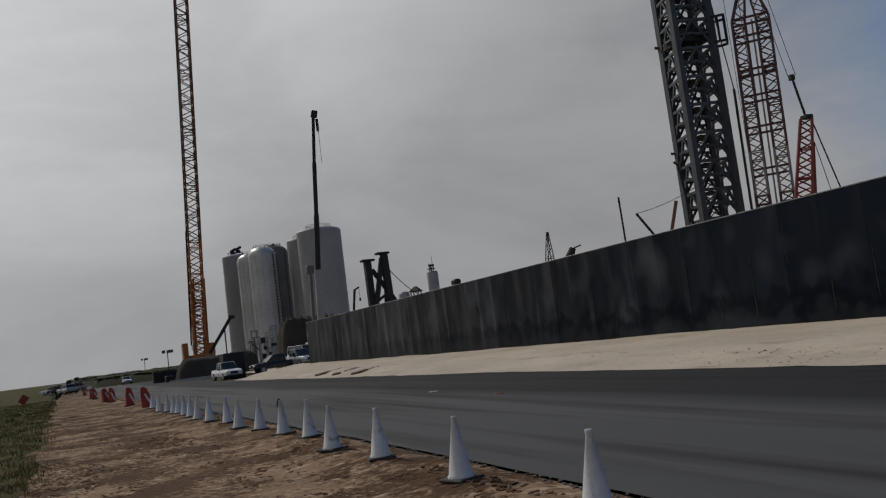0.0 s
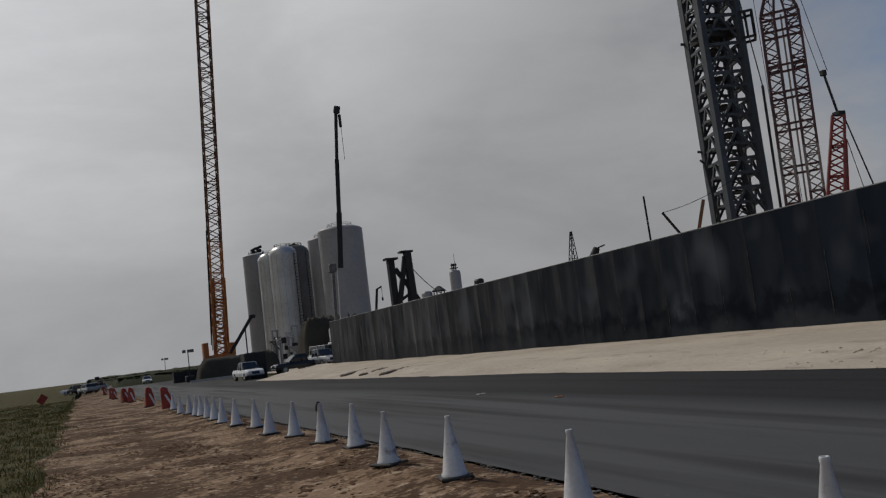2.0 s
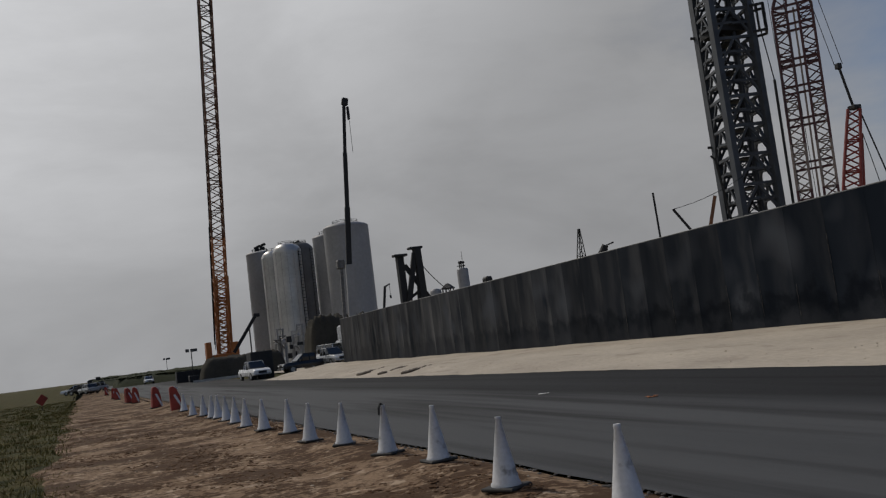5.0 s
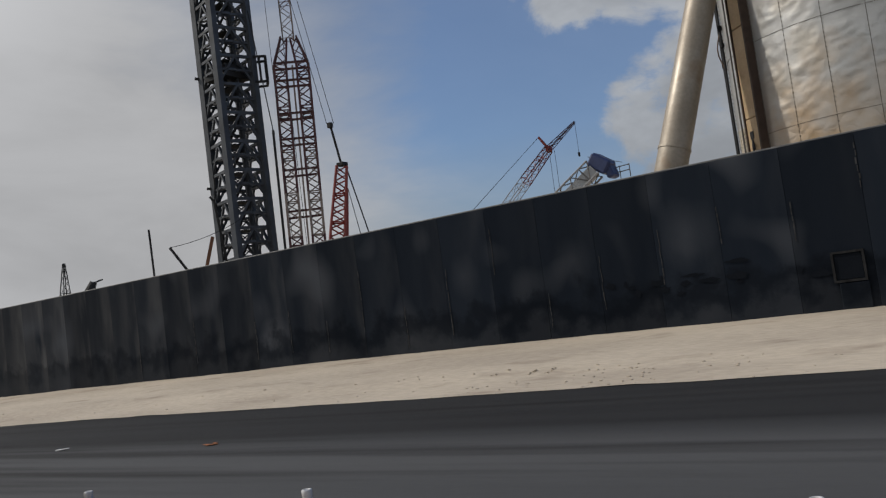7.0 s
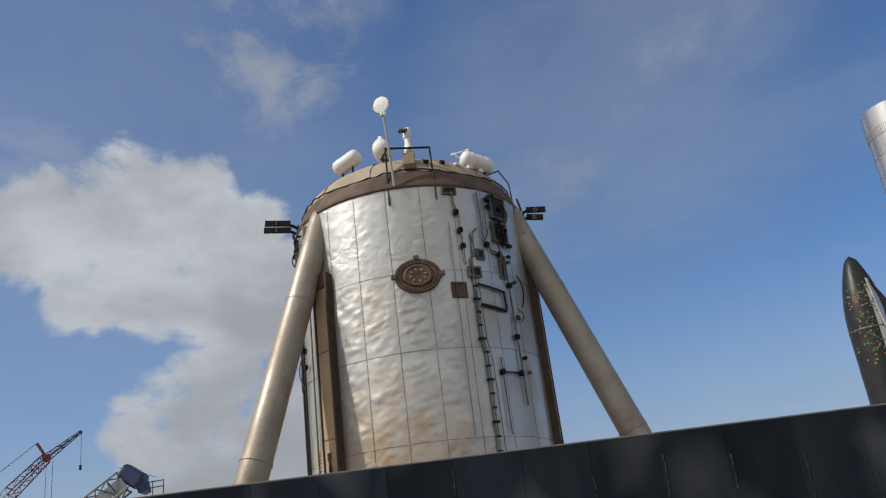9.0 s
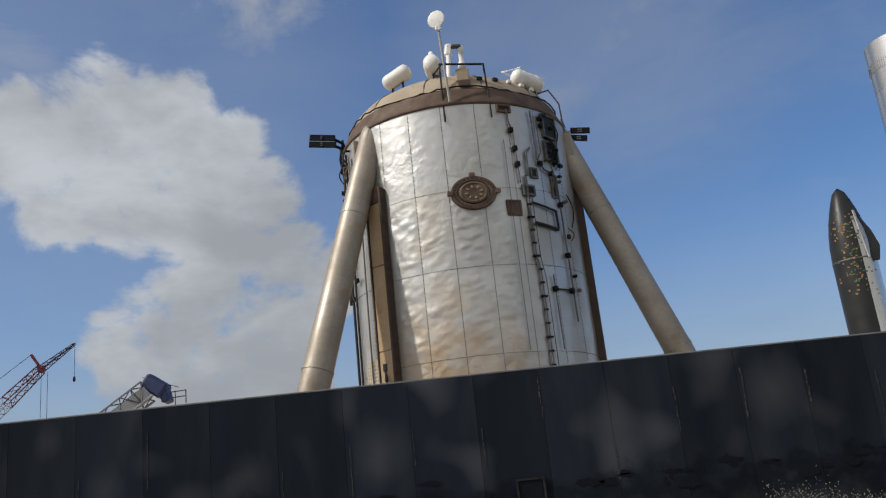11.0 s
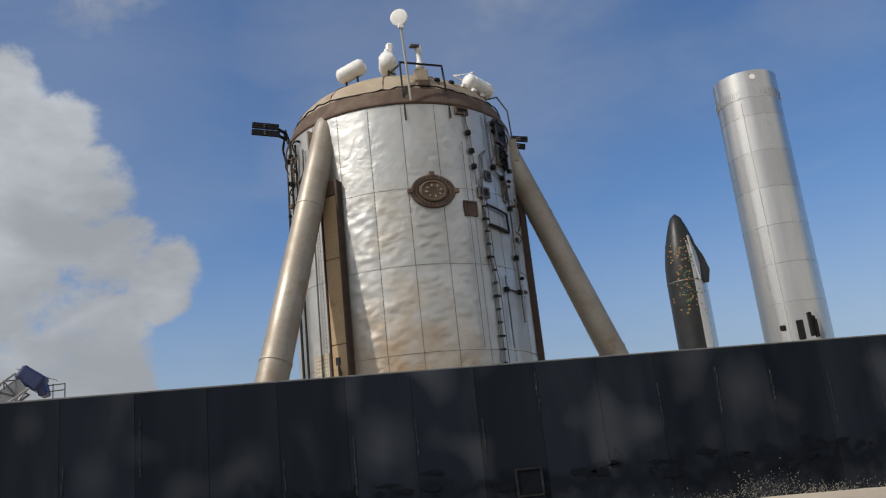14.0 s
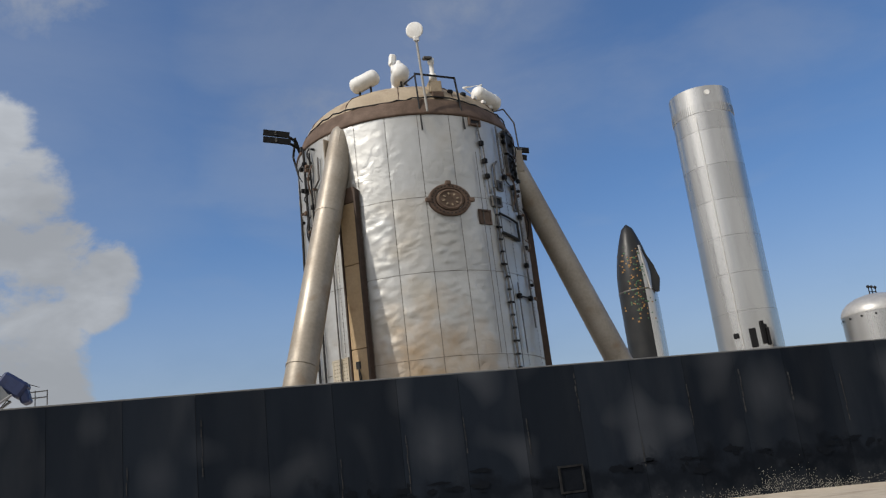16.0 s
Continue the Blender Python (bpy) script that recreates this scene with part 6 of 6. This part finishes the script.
for k in range(16):
    a = 2 * math.pi * k / 16
    bm = bmesh.new()
    bar(bm, (4.5 * math.cos(a), 4.5 * math.sin(a), 16.9), (4.56 * math.cos(a), 4.56 * math.sin(a), 16.9), 0.14, 8)
    part("lug", bm, DARK, dt)


# ---- vehicles ----
def wheel(parent, x, y, r=0.38):
    bm = bmesh.new()
    bar(bm, (x - 0.13, y, r), (x + 0.13, y, r), r, 20)
    w = part("wheel", bm, RUBBER, parent)
    bm = bmesh.new()
    s = 0.14 if x > 0 else -0.14
    bar(bm, (x, y, r), (x + s, y, r), r * 0.6, 14)
    part("rim", bm, CARS, w)


def shell(sections):
    """A body from rows of (y, bottom, top, half width) run along the car."""
    bm = bmesh.new()
    rows = []
    for y, b, t, hw in sections:
        rows.append([bm.verts.new(v) for v in ((-hw, y, b), (-hw * 1.02, y, b + (t - b) * 0.55), (-hw * 0.9, y, t), (hw * 0.9, y, t), (hw * 1.02, y, b + (t - b) * 0.55), (hw, y, b))])
    for a, b in zip(rows, rows[1:]):
        for i in range(6):
            j = (i + 1) % 6
            bm.faces.new((a[i], a[j], b[j], b[i]))
    bm.faces.new(rows[0][::-1])
    bm.faces.new(rows[-1])
    bmesh.ops.recalc_face_normals(bm, faces=bm.faces)
    bmesh.ops.bevel(bm, geom=list(bm.edges), offset=0.03, segments=1, affect="EDGES")
    return bm


def car(kind, paint, label, at, turn, group="parked vehicles"):
    c = thing(kind, label, "car" if kind != "pickup_truck" else "pickup truck", group, at=at, turn=turn)
    if kind == "pickup_truck":
        body = [(-2.9, 0.55, 1.1, 0.93), (-2.75, 0.45, 1.15, 0.97), (-0.9, 0.45, 1.15, 0.99), (1.2, 0.42, 1.15, 0.99), (2.5, 0.45, 1.08, 0.97), (2.85, 0.5, 0.95, 0.9)]
        cab = [(-0.95, 1.12, 1.18, 0.9), (-0.75, 1.12, 1.88, 0.80), (0.5, 1.12, 1.92, 0.80), (1.35, 1.12, 1.2, 0.9)]
        ws = (-1.85, 1.85)
    elif kind == "van":
        body = [(-2.7, 0.5, 1.3, 0.95), (-2.6, 0.4, 1.35, 1.0), (2.2, 0.4, 1.3, 1.0), (2.65, 0.45, 1.0, 0.92)]
        cab = [(-2.65, 1.3, 2.0, 0.9), (-2.4, 1.3, 2.3, 0.85), (1.2, 1.3, 2.3, 0.85), (2.1, 1.28, 1.36, 0.92)]
        ws = (-1.7, 1.75)
    else:
        body = [(-2.3, 0.5, 0.95, 0.85), (-2.2, 0.35, 1.0, 0.9), (0.9, 0.35, 0.98, 0.92), (2.1, 0.38, 0.88, 0.88), (2.3, 0.45, 0.75, 0.8)]
        cab = [(-2.0, 0.95, 1.05, 0.8), (-1.5, 0.95, 1.52, 0.68), (0.2, 0.95, 1.56, 0.68), (1.1, 0.95, 1.02, 0.82)]
        ws = (-1.45, 1.4)
    b = part("body", shell(body), paint, c)
    part("cabin", shell(cab), WINDOW, c, "dark glazed cabin")
    y0, y1 = cab[1][0], cab[2][0]
    bm = bmesh.new()
    box(bm, (0, (y0 + y1) / 2, cab[1][2] + 0.02), (cab[1][3] * 1.85, y1 - y0 + 0.1, 0.07), bevel=0.03)
    part("roof", bm, paint, c)
    for s in (-1, 1):
        for y in (y0 - 0.02, (y0 + y1) / 2, y1 + 0.05):
            bm = bmesh.new()
            beam(bm, (s * cab[0][3], y + (0.2 if y > 0.3 else -0.05), cab[0][1]), (s * cab[1][3] * 0.95, y, cab[1][2]), 0.07, 0.07)
            part("pillar", bm, paint, c)
        for y in ws:
            wheel(c, s * (body[1][3] - 0.1), y, 0.40 if kind != "car" else 0.34)
        bm = bmesh.new()
        box(bm, (s * 0.66, body[-1][0] - 0.1, body[-1][2] - 0.1), (0.4, 0.25, 0.2), bevel=0.04)
        part("headlight", bm, WHITE, c, "clear headlight")
        bm = bmesh.new()
        box(bm, (s * (body[1][3] + 0.12), y1 + 0.5, cab[0][1] + 0.08), (0.2, 0.1, 0.16), bevel=0.03)
        part("door_mirror", bm, DARK, c)
    bm = bmesh.new()
    box(bm, (0, body[-1][0] - 0.06, (body[-1][1] + body[-1][2]) / 2 + 0.02), (0.85, 0.2, 0.28), bevel=0.03)
    part("grille", bm, DARK, c)
    bm = bmesh.new()
    box(bm, (0, body[-1][0] + 0.02, body[-1][1] + 0.05), (1.6, 0.18, 0.16), bevel=0.04)
    part("bumper", bm, CARS, c)
    return c


g90 = ground_z(0, 92)
car("pickup_truck", CARW, "white pickup truck parked facing the road", (14.7, 95.5, ground_z(0, 95.5) + 0.05), 187)
car("pickup_truck", CARK, "black pickup truck parked beside the berm", (20.3, 96.0, g90 + 0.2), 98)
car("pickup_truck", CARS, "silver pickup truck parked by the wall's end", (23.0, 95.6, g90 + 0.45), 192)
car("van", CARW, "white van half hidden behind the wall", (25.3, 103.0, g90 + 0.5), 195)
car("car", CARS, "silver car in the yard", (22.6, 108.0, g90 + 0.15), 70)
for k, (x, y) in enumerate(((-2.0, 150), (-3.0, 157), (-4.2, 164), (-1.2, 168), (-3.1, 176), (-1.8, 184))):
    car("car", (CARS, CARK, CARW, CARS, CARK, CARS)[k], ("silver", "black", "white", "grey", "dark", "silver-grey")[k] + " car parked far along the verge", (x, y, ground_z(x, y) + 0.15), 20 + 35 * k, "cars parked on the far verge")
for k, (x, y) in enumerate(((9.0, 190), (11.5, 205), (9.5, 222), (13, 240), (10, 262))):
    car("car", (CARW, CARS, CARK, CARW, CARS)[k], ("white", "silver", "black", "white", "grey")[k] + " car far along the road", (x, y, ground_z(x, y) + 0.1), 180, "cars far along the road")

ramp_ob = thing("loading_ramp", "pale sand loading ramp beside the dark bank", "ramp", at=(29.2, 114.0, -0.36))
bm = bmesh.new()
pts = [(-2.2, 0.0), (2.6, 0.0), (2.6, 4.0), (-2.0, 2.2)]
ends = [[bm.verts.new((x, y, z)) for x, z in pts] for y in (-0.6, 0.6)]
for i in range(4):
    bm.faces.new((ends[0][i], ends[0][(i + 1) % 4], ends[1][(i + 1) % 4], ends[1][i]))
bm.faces.new(ends[0][::-1])
bm.faces.new(ends[1])
bmesh.ops.recalc_face_normals(bm, faces=bm.faces)
part("ramp_body", bm, BANK, ramp_ob)
bm = bmesh.new()
beam(bm, (-2.1, -0.64, 2.2), (2.7, -0.64, 4.05), 0.12, 0.42)
part("ramp_deck", bm, SAND, ramp_ob, "pale sloping deck edge")

# dark earthworks and bushes beyond the wall's end
def mound(name, cx, cy, lx, ly, h, material, label, seed, kind="structure", fall=0.0):
    bm = bmesh.new()
    nx, ny = 48, 14
    g = []
    for j in range(ny + 1):
        row = []
        for i in range(nx + 1):
            u, v = i / nx * 2 - 1, j / ny * 2 - 1
            prof_ = max(0, 1 - abs(u) ** 16) * max(0, 1 - abs(v) ** 6) * (1 - fall * (1 - u) / 2)
            z = h * prof_ * (1 + 0.16 * noise.noise(Vector((u * 4, v * 3, seed))) + 0.10 * noise.noise(Vector((u * 13, v * 7, seed))) + 0.06 * noise.noise(Vector((u * 31, v * 15, seed))))
            row.append(bm.verts.new((cx + u * lx, cy + v * ly, z - 0.5)))
        g.append(row)
    for a, b in zip(g, g[1:]):
        for i in range(nx):
            bm.faces.new((a[i], a[i + 1], b[i + 1], b[i]))
    return tagged(link_mesh(name, bm, material, smooth=True), label, "earth bank", kind=kind)


mound("earth_bank_near", 20.2, 139.5, 6.4, 3.2, 3.5, BANK, "long dark earth bank in front of the orange crane", 1, fall=0.12)
mound("earth_bank_tank", 30.6, 118.5, 5.0, 3.0, 6.6, BANK, "dark covered bank in front of the tanks", 2)
mound("earth_bank_far", 14.5, 215, 12, 20, 2.3, SCRUB, "low scrubby dune beyond the cranes", 3)
mound("earth_bank_dune", 18, 330, 22, 60, 2.9, SCRUB, "distant scrub-covered dune", 4)
pr = thing("pipe_rack", "grey pipework and valves at the foot of the tanks", "pipework", at=(29.5, 141.0, 0))
for k in range(16):
    x, y, h = random.uniform(-3.6, 4.2), random.uniform(-1.5, 2.5), random.uniform(3.2, 6.6)
    bm = bmesh.new()
    polyline(bm, [(x, y, 0), (x, y, h), (x + random.choice((-0.9, 0.9)), y, h), (x + random.choice((-0.9, 0.9)), y + 0.6, h - random.uniform(0.6, 1.6))], random.uniform(0.06, 0.16), 6)
    part("pipe", bm, random.choice((CONCRETE, TANK, PIPE)), pr)
for k in range(7):
    bm = bmesh.new()
    box(bm, (random.uniform(-3.4, 4), -1.6, random.uniform(2.6, 4.6)), (random.uniform(0.4, 0.9), 0.5, random.uniform(0.4, 1.0)), bevel=0.04)
    part("valve_box", bm, random.choice((CONCRETE, DARK, TANK)), pr)
spots = []
for k in range(420):
    x, y = random.choice(((random.uniform(-3, 39), random.uniform(280, 300)), (random.uniform(3.5, 25.5), random.uniform(199, 206))))
    r = random.uniform(0.25, 0.75)
    spots.append((x, y, (1.9 if y > 270 else 1.35 if x > 3 else -0.15) + r * 0.2, r))
scatter("far_scrub", spots, SCRUB, "dark low scrub bushes on the distant dunes", "bushes")
pb = thing("pipe_boom", "dark inclined pipe conveyor by the tanks", "conveyor", at=(22.0, 147.9, 0))
bm = bmesh.new()
beam(bm, (-1.6, 0.2, 3.4), (2.3, -0.3, 9.0), 0.55, 0.55)
box(bm, (2.5, -0.3, 9.1), (1.0, 0.7, 0.6), bevel=0.1)
part("boom", bm, DARK, pb)
bm = bmesh.new()
bar(bm, (1.2, 0, 0), (1.2, 0, 7.3), 0.12, 6)
part("support", bm, DARK, pb)
for x, y, h in ((12.3, 134.2, 4.7), (15.2, 225.0, 5.2)):
    lt2 = thing("light_tower", "portable floodlight tower on a dark generator", "light tower", "light towers", at=(x, y, ground_z(x, y)))
    bm = bmesh.new()
    bar(bm, (0, 0, 0), (0, 0, h), 0.07, 6)
    part("mast", bm, DARK, lt2)
    for s in (-0.55, 0.15, 0.6):
        bm = bmesh.new()
        box(bm, (s, 0, h), (0.5, 0.3, 0.45), bevel=0.04)
        part("lamp_head", bm, PIPE, lt2)
    bm = bmesh.new()
    box(bm, (0, 0, 0.6), (1.3, 2.2, 0.9), bevel=0.1)
    part("generator", bm, DARK, lt2)
cb = thing("shipping_container", "dark container by the earth bank", "container", at=(13.9, 147.0, -0.5))
bm = bmesh.new()
box(bm, (0, 0, 0.95), (6.0, 2.4, 1.9), bevel=0.05)
part("body", bm, DARK, cb)
gb = thing("portable_cabin", "dark boxy cabin at the yard entrance", "cabin", at=(16.2, 100.5, -0.4))
bm = bmesh.new()
box(bm, (0, 0, 1.5), (2.4, 3, 3.0), bevel=0.08)
part("body", bm, DARK, gb)
ps = thing("road_sign_far", "small square sign boards far along the verge", "road sign", at=(-0.9, 172, -0.4))
for s, z in ((-1.0, 1.9), (0.4, 2.4), (1.0, 1.6)):
    bm = bmesh.new()
    box(bm, (s, 0, z), (0.8, 0.08, 0.6), bevel=0.02)
    board = part("board", bm, DARK, ps)
    bm = bmesh.new()
    bar(bm, (s, 0.06, 0), (s, 0.06, 2.2), 0.05, 6)
    part("post", bm, DARK, board)
# low concrete barrier across the yard entrance
for k in range(3):
    jb = thing("concrete_barrier", "pale concrete barrier segment at the yard edge", "barrier", "barriers at the yard", at=(13.4 + 3.05 * k, 131, -0.85), turn=90)
    bm = bmesh.new()
    vs = [(0.3, 0), (0.28, 0.1), (0.12, 0.35), (0.09, 0.8), (-0.09, 0.8), (-0.12, 0.35), (-0.28, 0.1), (-0.3, 0)]
    ends = [[bm.verts.new((x, y, z)) for x, z in vs] for y in (-1.5, 1.5)]
    for i in range(8):
        bm.faces.new((ends[0][i], ends[0][(i + 1) % 8], ends[1][(i + 1) % 8], ends[1][i]))
    bm.faces.new(ends[0][::-1])
    bm.faces.new(ends[1])
    bmesh.ops.recalc_face_normals(bm, faces=bm.faces)
    part("segment", bm, CONCRETE, jb)

# litter on the road
for x, y, mat_, lab in ((9.03, 17.35, YELLOW, "flattened orange scrap lying on the road"), (9.0, 21.5, WHITE, "white paper scrap lying on the road")):
    bm = bmesh.new()
    for k in range(5):
        box(bm, (random.uniform(-0.10, 0.10), random.uniform(-0.07, 0.07), 0.008 + 0.003 * k), (random.uniform(0.06, 0.18), random.uniform(0.05, 0.10), 0.005), Matrix.Rotation(random.uniform(0, 3), 3, "Z"))
    ob = tagged(link_mesh("road_litter", bm, mat_), lab, "litter", "litter on the road")
    ob.matrix_basis = pose(x, y, ground_z(x, y) + 0.047)

# access box with its frame set in the wall, and scuffs on the panels
ab = thing("wall_access_box", "dark framed access hatch set in the black wall", "access hatch", at=(WX - 0.06, 9.4, 1.53))
bm = bmesh.new()
for c, s in (((0, 0, 0.31), (0.07, 0.66, 0.05)), ((0, 0, -0.31), (0.07, 0.66, 0.05)), ((0, 0.31, 0), (0.07, 0.05, 0.57)), ((0, -0.31, 0), (0.07, 0.05, 0.57))):
    box(bm, c, s)
part("frame", bm, FRAMEM, ab)
bm = bmesh.new()
box(bm, (0.01, 0, 0), (0.04, 0.55, 0.55))
part("lid", bm, GLOSS, ab)
bm = bmesh.new()
box(bm, (0.0, -0.06, -0.64), (0.06, 0.60, 0.58), bevel=0.02)
part("lower_plate", bm, BLACK, ab, "scuffed lower plate")
